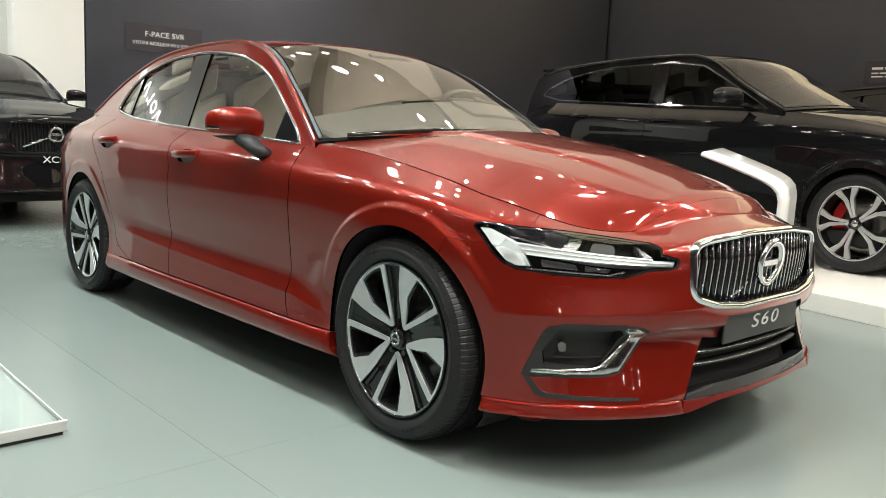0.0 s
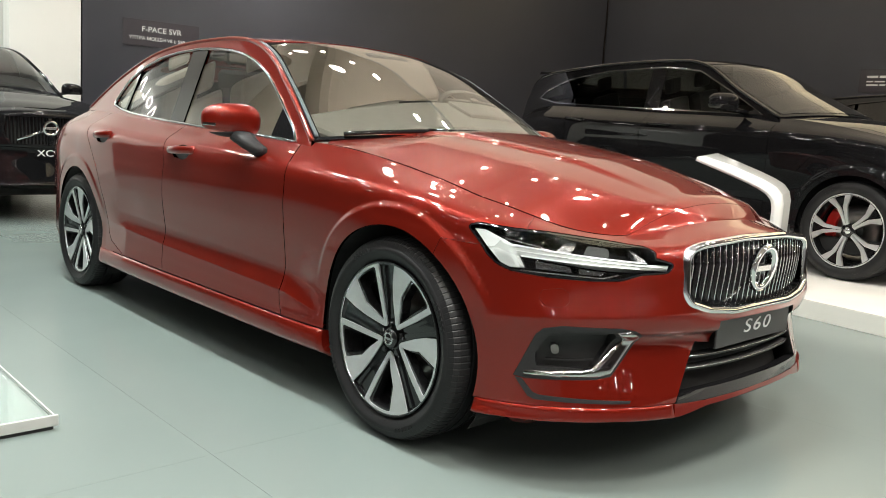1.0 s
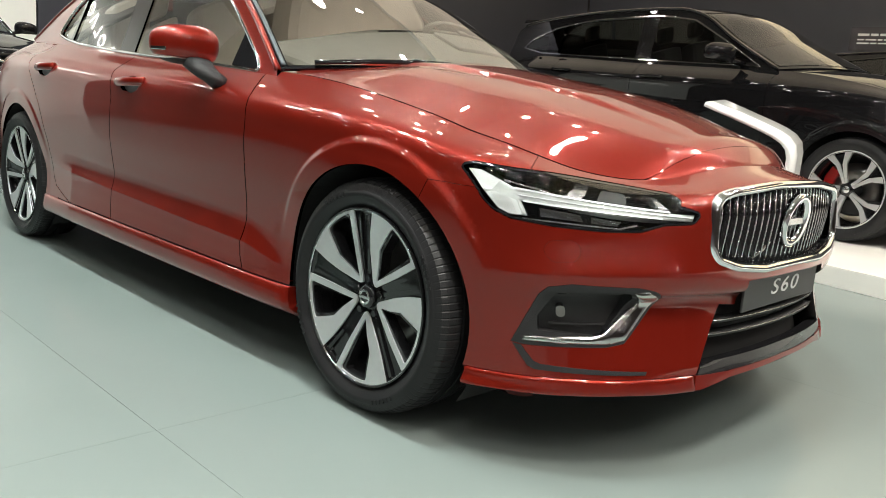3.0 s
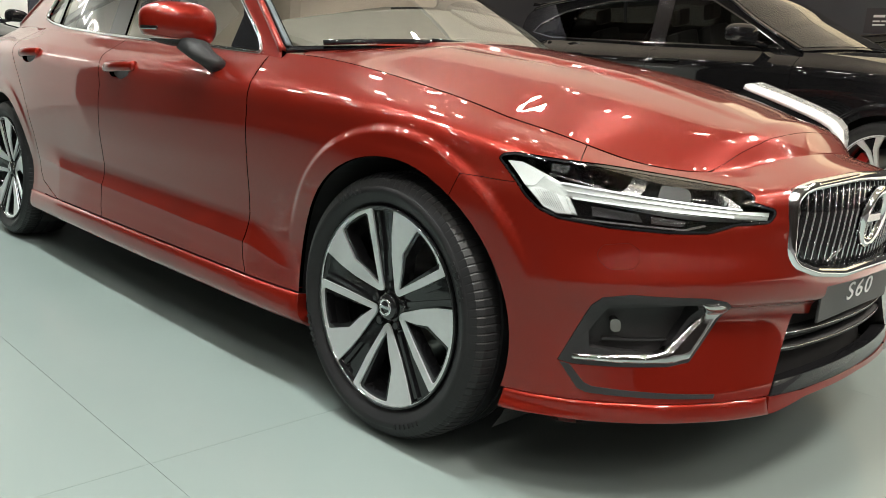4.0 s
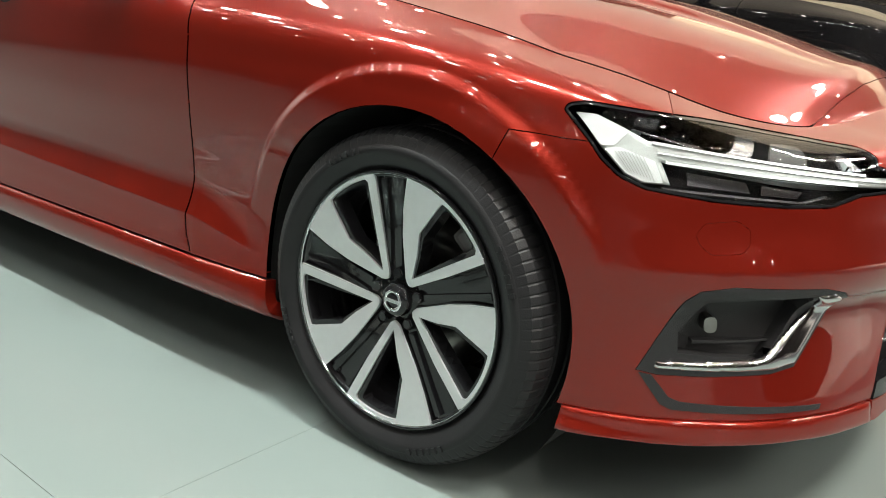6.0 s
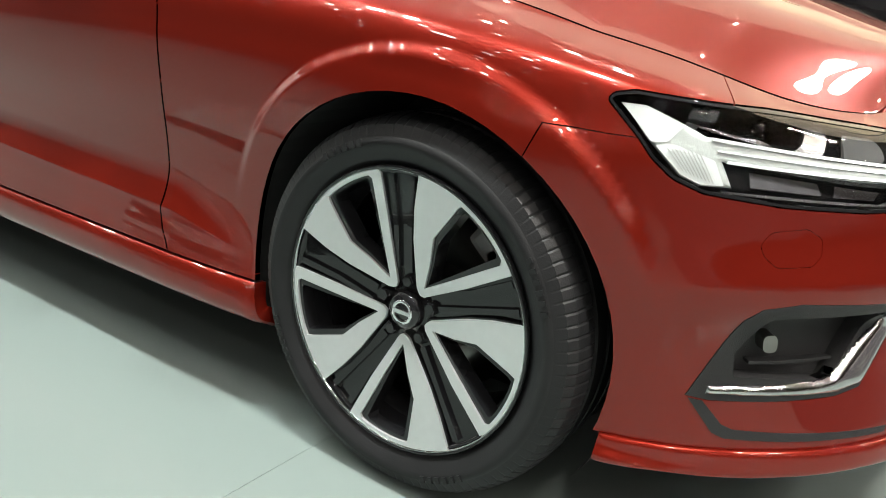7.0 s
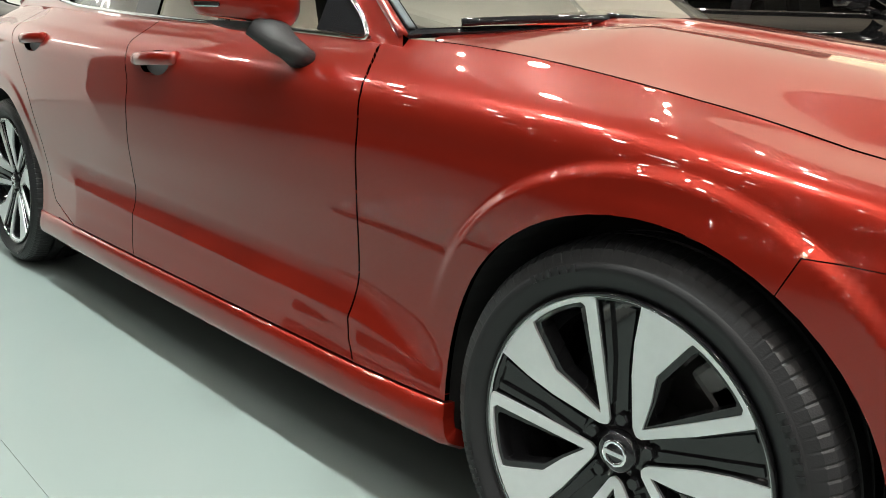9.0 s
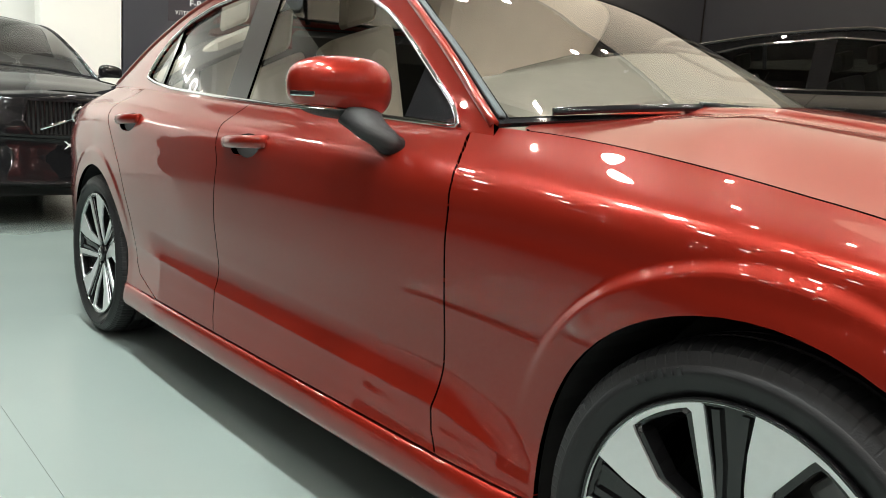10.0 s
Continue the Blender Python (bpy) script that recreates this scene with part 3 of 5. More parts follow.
RAIL_SHOULDER = [.660, .660, .655, .660, .670, .690, .710, .730, .750, .760, .775, .790, .810, .820, .820, .820]
RAIL_UPPER = [.738, .733, .712, .702, .716, .745, .780, .815, .845, .872, .895, .925, .940, .930, .930, .930]
RAIL_TOP = [.783, .774, .744, .734, .749, .785, .820, .868, .930, .955, .985, 1.03, 1.04, 1.03, 1.02, 1.02]
IN_BOTTOM = [-.06, -.06, -.05, -.04, -.035, -.03, -.06, -.06, -.06, -.06, -.06, -.06, -.05, -.06, -.08, -.08]
IN_LIP = [.006, .006, .006, .005, .002, -.005, -.02, -.02, -.016, -.018, -.018, -.014, -.01, -.01, -.02, -.02]
IN_SILL = [.004, .004, .004, .003, -.002, -.015, -.025, -.02, -.024, -.030, -.030, -.018, -.01, 0, 0, 0]
IN_LOW = [-.028, -.028, -.028, -.028, -.022, -.012, -.01, -.016, -.028, -.036, -.036, -.018, -.01, 0, 0, 0]
IN_MID = [0, 0, 0, 0, 0, 0, 0, -.008, -.022, -.025, -.020, -.006, 0, 0, 0, 0]
IN_HIGH = [-.012, -.012, -.010, -.010, -.010, -.006, 0, 0, -.005, -.006, -.004, 0, 0, 0, 0, 0]
IN_SHOULDER = [-.018, -.018, -.017, -.024, -.018, -.012, -.010, -.004, 0, 0, 0, 0, 0, -.01, -.02, -.02]
IN_UPPER = [-.036, -.037, -.044, -.062, -.05, -.035, -.035, -.028, -.022, -.022, -.024, -.03, -.05, -.06, -.08, -.08]
IN_TOP = [-.15, -.15, -.16, -.155, -.15, -.15, -.155, -.16, -.16, -.14, -.155, -.19, -.20, -.19, -.17, -.17]
RAILS = [RAIL_BOTTOM, RAIL_LIP, RAIL_SILL, RAIL_LOW, RAIL_MID, RAIL_HIGH, RAIL_SHOULDER, RAIL_UPPER, RAIL_TOP]
INSETS = [IN_BOTTOM, IN_LIP, IN_SILL, IN_LOW, IN_MID, IN_HIGH, IN_SHOULDER, IN_UPPER, IN_TOP]
HUB, ARCH = 0.335, 0.372
AXLES = (0.0, -2.872)
# creases pressed into the skin: places along the car, their heights, how far they stand out, reach above and below
DOOR_FOLD = ([-2.45, -2.15, -1.65, -1.05, -.62, -.46, -.38], [.446, .428, .408, .391, .378, .346, .335], [0, .018, .021, .021, .019, .009, 0], .085, .40)
BUMPER_FOLD = ([.36, .48, .60, .76, .80], [.492, .500, .512, .526, .530], [0, .005, .007, .007, .005], .07, .06)
CREVICE = ([.58, .68, .80], [.430, .435, .438], [0, -.014, -.014], .08, .16)
SHOULDER_FOLD = ([-3.35, -3.0, -2.4, -1.7, -1.2, -.85], [.972, .965, .944, .914, .890, .875], [0, .005, .008, .008, .006, 0], .05, .09)
belt = Belt(PLAN, RAILS, INSETS, AXLES, HUB, 0.447, (DOOR_FOLD, BUMPER_FOLD, CREVICE, SHOULDER_FOLD))


def side_y(x, z):
    """Half width of the cabin's side, negative to the right."""
    return -0.79 + 0.42 * (z - 0.93) + 0.05 * np.clip(-2.2 - x, 0, 9) ** 2


cabin = Field(lambda u, w: np.stack([u, side_y(u, w), w], 1), 0.88, 1.47, 44, 1.0)
EDGE_Q = [0, 0.5, 0.8, 1.0, 1.5, 2.0, 2.5, 3.0]
EDGE = [(-.66, .955), (-1.00, 1.18), (-1.25, 1.325), (-1.42, 1.385), (-1.95, 1.42), (-2.50, 1.375), (-2.95, 1.24), (-3.36, 1.06)]
MIDDLE = [(-.40, 1.005), (-.80, 1.225), (-1.08, 1.355), (-1.27, 1.415), (-1.90, 1.445), (-2.62, 1.40), (-3.05, 1.24), (-3.42, 1.06)]


def roof_skin(u, w):
    e, c = curve(u, EDGE_Q, EDGE), curve(u, EDGE_Q, MIDDLE)
    k = 1 - np.abs(w) ** 2.4
    y = side_y(e[:, 0], e[:, 1])
    return np.stack([e[:, 0] + (c[:, 0] - e[:, 0]) * k, -y * w, e[:, 1] + (c[:, 1] - e[:, 1]) * k], 1)


roof = Field(roof_skin, -1.0, 1.0, 60, -1.0)
HOOD_X = [-.70, -.42, -.20, 0.0, .20, .40, .52, .62, .676]
HOOD_Z = [1.04, 1.003, .975, .947, .914, .866, .834, .812, .785]


CROWN = 0.034


def hood_skin(u, w):
    e = belt.at(u, np.full(len(u), 8.0))
    zc = curve(e[:, 0], HOOD_X, HOOD_Z)
    y = e[:, 1] * (1 - w)
    z = e[:, 2] + (zc - e[:, 2]) * (1 - (1 - w) ** 2.1)
    ridge = 0.40 - 0.16 * (e[:, 0] + 0.4)
    k = np.clip((ridge - np.abs(y)) / 0.05, 0, 1)
    f = np.clip(w / 0.42, 0, 1)
    crown = CROWN * f * f * (3 - 2 * f) * np.sin(np.clip((0.675 - e[:, 0]) / 0.10, 0, 1) * math.pi / 2) * np.clip((e[:, 0] + 0.56) / 0.26, 0, 1)
    return np.stack([e[:, 0], y, z + crown + 0.013 * k * k * (3 - 2 * k) * np.clip((0.62 - e[:, 0]) / 0.4, 0, 1)], 1)


hood = Field(hood_skin, 0.0, 1.0, 40, -1.0)
hood.u_min = 0.0


def grille_skin(u, w):
    c, n, _, _ = belt.rows(u)
    n = n / np.linalg.norm(n, axis=1)[:, None]
    d = -0.006 - 0.10 * (w - 0.55)
    return np.stack([c[:, 0] + n[:, 0] * d, c[:, 1] + n[:, 1] * d, w], 1)


front = Field(grille_skin, 0.48, 0.78, 34, -1.0)
front.u_min = 0.0
GAP = 0.0024
DOOR_LINE = [(-.624, .285), (-.645, .33), (-.652, .37), (-.638, .47), (-.628, .64), (-.624, .79), (-.629, .838), (-.645, .872), (-.672, .898), (-.708, .925), (-.732, .955), (-.74, 1.1)]
MID_LINE = [(-1.68, .285), (-1.695, .33), (-1.70, .45), (-1.69, .62), (-1.665, .80), (-1.69, .88), (-1.76, .965), (-1.80, 1.1)]
REAR_LINE = [(-2.16, .285), (-2.26, .310), (-2.36, .34), (-2.40, .38), (-2.435, .54), (-2.53, .73), (-2.66, .86), (-2.76, .94), (-2.84, 1.03), (-2.86, 1.2)]
LAMP = rounded([(1.118, .738), (1.112, .747), (1.085, .753), (.975, .746), (.89, .741), (.75, .729), (.60, .717), (.535, .712), (.520, .700), (.532, .686), (.476, .673), (.472, .664),
        (.488, .649), (.498, .645), (.586, .640), (.650, .622), (.735, .618), (.86, .620), (.97, .629), (1.015, .644), (1.048, .669), (1.068, .692)], .008, 3)
GRILLE = [(-.05, .758), (.15, .753), (.36, .735), (.412, .723), (.440, .700), (.440, .570), (.418, .545), (.33, .520), (.2, .508), (-.05, .503)]
GRILLE_IN = [(-.05, .736), (.15, .731), (.345, .714), (.388, .703), (.408, .682), (.407, .583), (.390, .563), (.32, .545), (.2, .534), (-.05, .530)]
INTAKE = [(-.05, .500), (.264, .494), (.270, .424), (.338, .430), (.430, .258), (.415, .237), (.2, .236), (-.05, .236)]
FOG = [(.940, .325), (.882, .455), (.862, .475), (.808, .487), (.640, .487), (.592, .478), (.556, .458), (.562, .446), (.652, .341), (.700, .331), (.906, .321)]
HOOK = [(.936, .321), (.914, .319), (.880, .284), (.862, .278), (.588, .274), (.592, .265), (.874, .263), (.893, .270)]


def arch_hole(x, grow=0.0):
    return belt.flank(arc(x, HUB, ARCH + grow, -70, 250, 56))


def saloon():
    car = thing("saloon_car", "glossy metallic red four-door saloon car with chrome trim", "car")
    body = lambda name, mesh, label="": part(name, mesh, PAINT, car, label)
    door_s, mid_s, rear_s = belt.flank(DOOR_LINE), belt.flank(MID_LINE), belt.flank(REAR_LINE)
    front_door = door_s + mid_s[::-1]
    rear_door = mid_s + rear_s[::-1]
    fender = [(belt.s_of(-.62), .284)] + door_s + [(1.9, 1.3), (.94, 1.3), (.94, .70), (1.07, .6908), (1.112, .6908), (1.20, .6948), (1.24, .6), (1.24, .20), (1.55, .20), (belt.s_of(-.30), .284)]
    quarter = rear_s + [(belt.length, 1.3), (belt.length, .56), (4.75, .56), (4.70, .30), (4.35, .20), (3.75, .20), (3.75, .284), (belt.s_of(-2.1), .284)]
    sill = [(1.70, .2815), (1.70, .15), (belt.s_of(-2.62), .15), (belt.s_of(-2.62), .2815)]
    bumper = [(0.0, 1.0), (.94, 1.0), (.94, .71), (1.07, .6917), (1.112, .6917), (1.20, .6957), (1.241, .6), (1.24, .230), (1.06, .236), (.93, .242), (.81, .250), (.60, .256), (.448, .2564), (.434, .2570), (0.0, .252)]
    lip = [(.446, .2555), (.60, .2552), (.81, .2492), (.93, .2412), (1.057, .2352), (1.062, .196), (.90, .200), (.78, .209), (.635, .216), (.438, .216)]
    edge_lip = [(0.0, .256), (.30, .253), (.436, .2545), (.440, .218), (.425, .217), (.30, .236), (0.0, .244)]
    chin = [(0.0, .292), (.412, .286), (.430, .2505), (0.0, .2565)]
    rear_bumper = [(4.705, .555), (belt.length, .555), (belt.length, .2), (4.60, .2), (4.655, .30)]
    for mirror in ("", "only"):
        body("front_wing", panel("front_wing", belt, shrink(fender, GAP), [arch_hole(0.0), shrink(LAMP, -.002)], mirror=mirror, step=.008, fine=3))
        cups = [[(belt.s_of(x) + .085 * math.cos(t), z + .034 * math.sin(t)) for t in np.linspace(0, 2 * math.pi, 29)[:-1]] for x, z in ((-1.50, .858), (-2.465, .892))]
        fd = body("front_door", panel("front_door", belt, shrink(front_door, GAP), [cups[0]], mirror=mirror, step=.015, fine=2))
        rd = body("rear_door", panel("rear_door", belt, shrink(rear_door, GAP), [arch_hole(AXLES[1]), cups[1]], mirror=mirror, step=.015, fine=2))
        for door, cup in ((fd, cups[0]), (rd, cups[1])):
            part("handle_recess", panel("handle_recess", belt, cup, lift=-.024, rim=-.024, mirror=mirror), PAINT, door)
        body("rear_quarter", panel("rear_quarter", belt, shrink(quarter, GAP), [arch_hole(AXLES[1])], mirror=mirror, step=.015, fine=2))
        body("side_sill", panel("side_sill", belt, sill, [arch_hole(0.0), arch_hole(AXLES[1])], lift=.001, rim=.03, step=.02, fine=3, bulge=.010, reach=.030, mirror=mirror))
        sgn = -1 if mirror else 1
        for door, x0, x1, z in ((fd, -1.385, -1.635, .862), (rd, -2.365, -2.585, .896)):
            bar = []
            for i in range(13):
                k = i / 12
                x = x0 + (x1 - x0) * k
                s = belt.s_of(x)
                y = float(np.interp(z, belt.v(np.full(65, s), np.linspace(0, 8, 65)), belt.at(np.full(65, s), np.linspace(0, 8, 65))[:, 1]))
                bar.append((x, sgn * (y - 0.028 * math.sin(math.pi * min(1, max(0, k * 1.16 - 0.08))) ** 0.55 + 0.006), z + 0.012 * (1 - k)))
            part("door_handle", sweep(bar, circle(0.018, 14, 0.72, 1.0)), PAINT, door, "body-coloured pull handle")
        liner = [(0.0, 1.2), (belt.length, 1.2), (belt.length, .2), (1.40, .2), (1.30, .245), (.50, .245), (.45, .275), (0.0, .275)]
        part("inner_shell", panel("inner_shell", belt, liner, [arch_hole(0.0, .02), arch_hole(AXLES[1], .02), LAMP, FOG, INTAKE, GRILLE], lift=-.018, rim=0, step=.05, mirror=mirror), DARK, car)
        for ax in AXLES:
            ring = []
            well = bmesh.new()
            prev = None
            for q in arc(ax, HUB, ARCH + .012, -35, 215, 40):
                s = belt.s_of(q[0])
                y = float(np.interp(q[1], belt.v(np.full(65, s), np.linspace(0, 8, 65)), belt.at(np.full(65, s), np.linspace(0, 8, 65))[:, 1])) + 0.012
                cur = [well.verts.new((q[0], sgn * yy, q[1])) for yy in (y, y + .02, -.60)] + [well.verts.new((ax, sgn * -.60, HUB))]
                if prev:
                    for i in range(3):
                        well.faces.new((prev[i], prev[i + 1], cur[i + 1], cur[i]) if i < 2 else (prev[2], prev[3], cur[3], cur[2]))
                prev = cur
            bmesh.ops.recalc_face_normals(well, faces=well.faces)
            part("wheel_well", well, DARK, car)
        # headlamp
        lamp = part("headlamp", panel("headlamp", belt, shrink(LAMP, .001), lift=-.055, rim=-.05, mirror=mirror), GLOSS_BLACK, car, "headlamp with hammer-shaped white light guide under a clear lens")
        guide = [(1.103, .738), (1.060, .739), (.977, .704), (.84, .6975), (.635, .683), (.547, .671), (.480, .668), (.490, .651), (.576, .655), (.735, .660), (.88, .669), (.95, .6725),
                 (.931, .637), (.978, .636), (1.008, .647), (1.055, .690)]
        part("light_guide", panel("light_guide", belt, shrink(guide, .0005), lift=-.018, rim=.03, step=.005, fine=3, bulge=.006, reach=.010, mirror=mirror), WHITE_OPTIC, lamp, "white T-shaped daytime light guide")
        part("chrome_reflector", panel("chrome_reflector", belt, [(1.02, .738), (.905, .737), (.86, .706), (.965, .712)], lift=-.035, rim=.01, mirror=mirror), CLEAR_LAMP, lamp)
        part("reflector_fin", panel("reflector_fin", belt, [(.815, .730), (.775, .728), (.80, .700), (.845, .702)], lift=-.025, rim=.02, mirror=mirror), SATIN, lamp)
        part("reflector_fin", panel("reflector_fin", belt, [(.60, .712), (.585, .711), (.555, .682), (.58, .682)], lift=-.022, rim=.02, mirror=mirror), SATIN, lamp)
        part("projector_lens", panel("projector_lens", belt, rounded([(.745, .722), (.665, .716), (.68, .693), (.76, .697)], .02), lift=-.03, rim=.01, mirror=mirror), DARK, lamp)
        part("lower_reflector", panel("lower_reflector", belt, [(.905, .660), (.80, .654), (.79, .634), (.90, .638)], lift=-.04, rim=.01, mirror=mirror), CLEAR_LAMP, lamp)
        part("lower_reflector", panel("lower_reflector", belt, [(.77, .652), (.69, .647), (.70, .632), (.77, .633)], lift=-.04, rim=.01, mirror=mirror), CLEAR_LAMP, lamp)
        part("lower_trim_line", panel("lower_trim_line", belt, [(.945, .6325), (.70, .6275), (.655, .640), (.650, .637), (.698, .6240), (.945, .629)], lift=-.02, rim=.006, mirror=mirror), SATIN, lamp)
        part("lens_cover", panel("lens_cover", belt, shrink(LAMP, .0012), lift=-.001, rim=.004, mirror=mirror), LENS, lamp, "clear lens").visible_shadow = False
        part("lens_border", panel("lens_border", belt, LAMP, [shrink(LAMP, .0038)], lift=-.0002, rim=.01, mirror=mirror), GLOSS_BLACK, lamp)
        head_block = [(1.101, .737), (1.066, .738), (1.010, .7145), (1.030, .692), (1.052, .690)]
        low_block = [(1.046, .686), (1.020, .690), (.962, .674), (.944, .640), (.976, .639), (1.006, .650)]
        part("light_block", panel("light_block", belt, rounded(head_block, .003), lift=-.011, rim=.02, step=.008, fine=2, mirror=mirror), WHITE_BLOCK, lamp, "bright white optic block")
        part("light_block", panel("light_block", belt, rounded(low_block, .003), lift=-.0115, rim=.02, step=.008, fine=2, mirror=mirror), WHITE_BLOCK, lamp, "bright white optic block")
        for a, c, w in (((.970, .7015), (.560, .673), .0022), ((.945, .6735), (.585, .6575), .0022), ((.960, .6875), (.49, .660), .0011)):
            part("light_strip", panel("light_strip", belt, [(a[0], a[1] + w), (a[0], a[1] - w), (c[0], c[1] - w), (c[0], c[1] + w)], lift=-.009, rim=.01, step=.01, fine=3, mirror=mirror), WHITE_BLOCK, lamp)
        for k in range(9):
            s = .958 + .0055 * k
            part("optic_rib", panel("optic_rib", belt, [(s, .642 + .0016 * k), (s + .026, .684), (s + .0272, .684), (s + .0012, .642 + .0016 * k)], lift=-.0105, rim=.003, mirror=mirror), WHITE_OPTIC, lamp)
        # fog-lamp insert
        fog = part("fog_insert", panel("fog_insert", belt, shrink(FOG, .001), lift=-.030, rim=-.028, mirror=mirror), MATT_BLACK, car, "black fog-lamp insert with chrome blade")
        part("bezel", panel("bezel", belt, FOG, [[(.876, .361), (.882, .396), (.846, .455), (.836, .462), (.660, .472), (.640, .455), (.716, .358)]], lift=.001, rim=.04, mirror=mirror), MATT_BLACK, fog)
        part("chrome_blade", panel("chrome_blade", belt, [(.912, .331), (.910, .343), (.742, .356), (.714, .364), (.656, .418), (.619, .447), (.650, .474), (.612, .478), (.563, .457), (.652, .347), (.698, .337)], lift=.001, rim=.02, step=.003, fine=3, bulge=.008, reach=.011, mirror=mirror), DARK_CHROME, fog, "chrome L-shaped blade")
        part("fin", panel("fin", belt, [(.85, .448), (.665, .456), (.665, .452), (.85, .443)], lift=-.012, rim=.03, mirror=mirror), MATT_BLACK, fog)
        part("fin", panel("fin", belt, [(.85, .382), (.70, .388), (.70, .384), (.85, .377)], lift=-.012, rim=.03, mirror=mirror), MATT_BLACK, fog)
        part("fog_lamp", panel("fog_lamp", belt, rounded([(.838, .424), (.814, .425), (.810, .399), (.834, .397)], .011), lift=-.006, rim=.024, mirror=mirror), DISC, fog, "small round fog lamp")
        part("lower_hook", panel("lower_hook", belt, HOOK, lift=.0015, rim=.02, mirror=mirror), MATT_BLACK, fog, "black lower moulding")
    washer = rounded([(.884, .566), (.872, .585), (.820, .593), (.796, .580), (.794, .556), (.806, .541), (.856, .536), (.876, .550)], .006, 3)
    bump = body("front_bumper", panel("front_bumper", belt, bumper, [arch_hole(0.0), shrink(LAMP, -.002), shrink(FOG, -.001), shrink(GRILLE, .010), INTAKE, washer], mirror="both", step=.012, fine=2))
    for mirror in ("", "only"):
        part("washer_cover", panel("washer_cover", belt, shrink(washer, .0007), mirror=mirror), PAINT, bump)
    for mirror in ("", "only"):
        body("front_lip", panel("front_lip", belt, lip, [arch_hole(0.0)], lift=.006, rim=.05, step=.01, fine=4, bulge=.004, reach=.012, mirror=mirror))
    body("chin_edge", panel("chin_edge", belt, edge_lip, lift=.006, mirror="both"), "thin red edge under the chin")
    part("chin_panel", panel("chin_panel", belt, chin, lift=.003, rim=.04, mirror="both"), GLOSS_BLACK, car, "glossy black chin panel")
    body("rear_bumper", panel("rear_bumper", belt, rear_bumper, [arch_hole(AXLES[1])], mirror="both"))
    # grille
    grille = part("grille", panel("grille", front, GRILLE_IN, lift=-.06, rim=0, mirror="both"), DARK, car, "grille of vertical bars in a chrome frame with round badge")
    loop = [((p[0] + q[0]) / 2, (p[1] + q[1]) / 2) for p, q in zip(GRILLE, GRILLE_IN)]
    loop = rounded([(-q[0], q[1]) for q in loop[1:-1]][::-1] + loop[1:-1], .018, 5)
    ring = grille_skin(np.abs(np.array([q[0] for q in loop])), np.array([q[1] for q in loop])) * (1, 1, 1)
    ring[:, 1] *= np.where(np.array([q[0] for q in loop]) < 0, -1, 1)
    part("grille_frame", sweep([(q[0] - .004, q[1], q[2]) for q in ring], circle(.0125, 14, 1.0, 1.25), closed=True, up=(1, 0, 0)), CHROME, grille, "polished chrome frame")
    part("grille_surround", panel("grille_surround", front, shrink(GRILLE, .007), [GRILLE_IN], lift=-.008, rim=.05, step=.02, mirror="both"), GLOSS_BLACK, grille)
    gin = np.array(GRILLE_IN)
    for k in range(-12, 13):
        y = k * 0.0315
        s = abs(y)
        top = float(np.interp(s, gin[:5, 0], gin[:5, 1])) + .006
        low = float(np.interp(s, gin[5:, 0][::-1], gin[5:, 1][::-1])) - .004
        x = float(grille_skin(np.array([s]), np.array([.60]))[0, 0])
        prof = [(low, -.030), (low + .015, -.027), ((low + top) / 2 - .012, -.021), ((low + top) / 2 + .030, -.019), (top, -.027)]
        line = [(x + d, y, z) for z, d in prof]
        slat = part("slat", sweep([(px - .018, py, pz) for px, py, pz in line], [(-.018, -.0055), (-.018, .0055), (.016, .0045), (.016, -.0045)], up=(0, 1, 0)), GLOSS_BLACK, grille)
        part("slat_edge", sweep(line, [(-.003, -.0012), (-.003, .0012), (.003, .0008), (.003, -.0008)], up=(0, 1, 0)), CHROME, slat)
    ring = revolve([(.056, -.008), (.074, -.012), (.080, -.004), (.080, .012), (.056, .012)], 56)
    bmesh.ops.transform(ring, matrix=pose(0.800, 0, .640, 8, 0, 90), verts=ring.verts)
    part("badge_ring", ring, CHROME, grille, "round chrome badge ring")
    disc = revolve([(0, .004), (.058, .004), (.058, .012), (0, .012)], 40, close=False)
    bmesh.ops.transform(disc, matrix=pose(0.800, 0, .640, 8, 0, 90), verts=disc.verts)
    part("badge_disc", disc, GLOSS_BLACK, grille)
    part("badge_bar", box((.792, -.05, .629), (.806, .05, .651), .003), SATIN, grille)
    for ends in (((.775, -.195, .540), (.785, -.055, .603)), ((.785, .055, .678), (.765, .165, .712))):
        part("diagonal_bar", sweep(ends, [(-.007, -.004), (.007, -.004), (.007, .004), (-.007, .004)], up=(1, 0, 0)), CHROME, grille, "chrome diagonal bar")
    # lower intake
    low = part("lower_intake", panel("lower_intake", belt, shrink(INTAKE, .001), lift=-.07, rim=-.068, mirror="both"), DARK, car, "black lower air intake with slats")
    for z, y in ((.382, .35), (.345, .37)):
        part("intake_slat", sweep([(float(belt.at(np.array([abs(t) * y]), np.array([3.0]))[0, 0]) - .015, t * y, z) for t in np.linspace(-1, 1, 21)],
                                  [(-.02, -.006), (.014, -.004), (.014, .004), (-.02, .006)], up=(0, 0, 1)), MATT_BLACK, low)
        part("slat_line", sweep([(float(belt.at(np.array([abs(t) * y]), np.array([3.0]))[0, 0]) + .0005, t * y, z + .004) for t in np.linspace(-1, 1, 21)],
                                [(-.0015, -.0012), (.0015, -.0012), (.0015, .0012), (-.0015, .0012)], up=(0, 0, 1)), SATIN, low, "thin bright line")
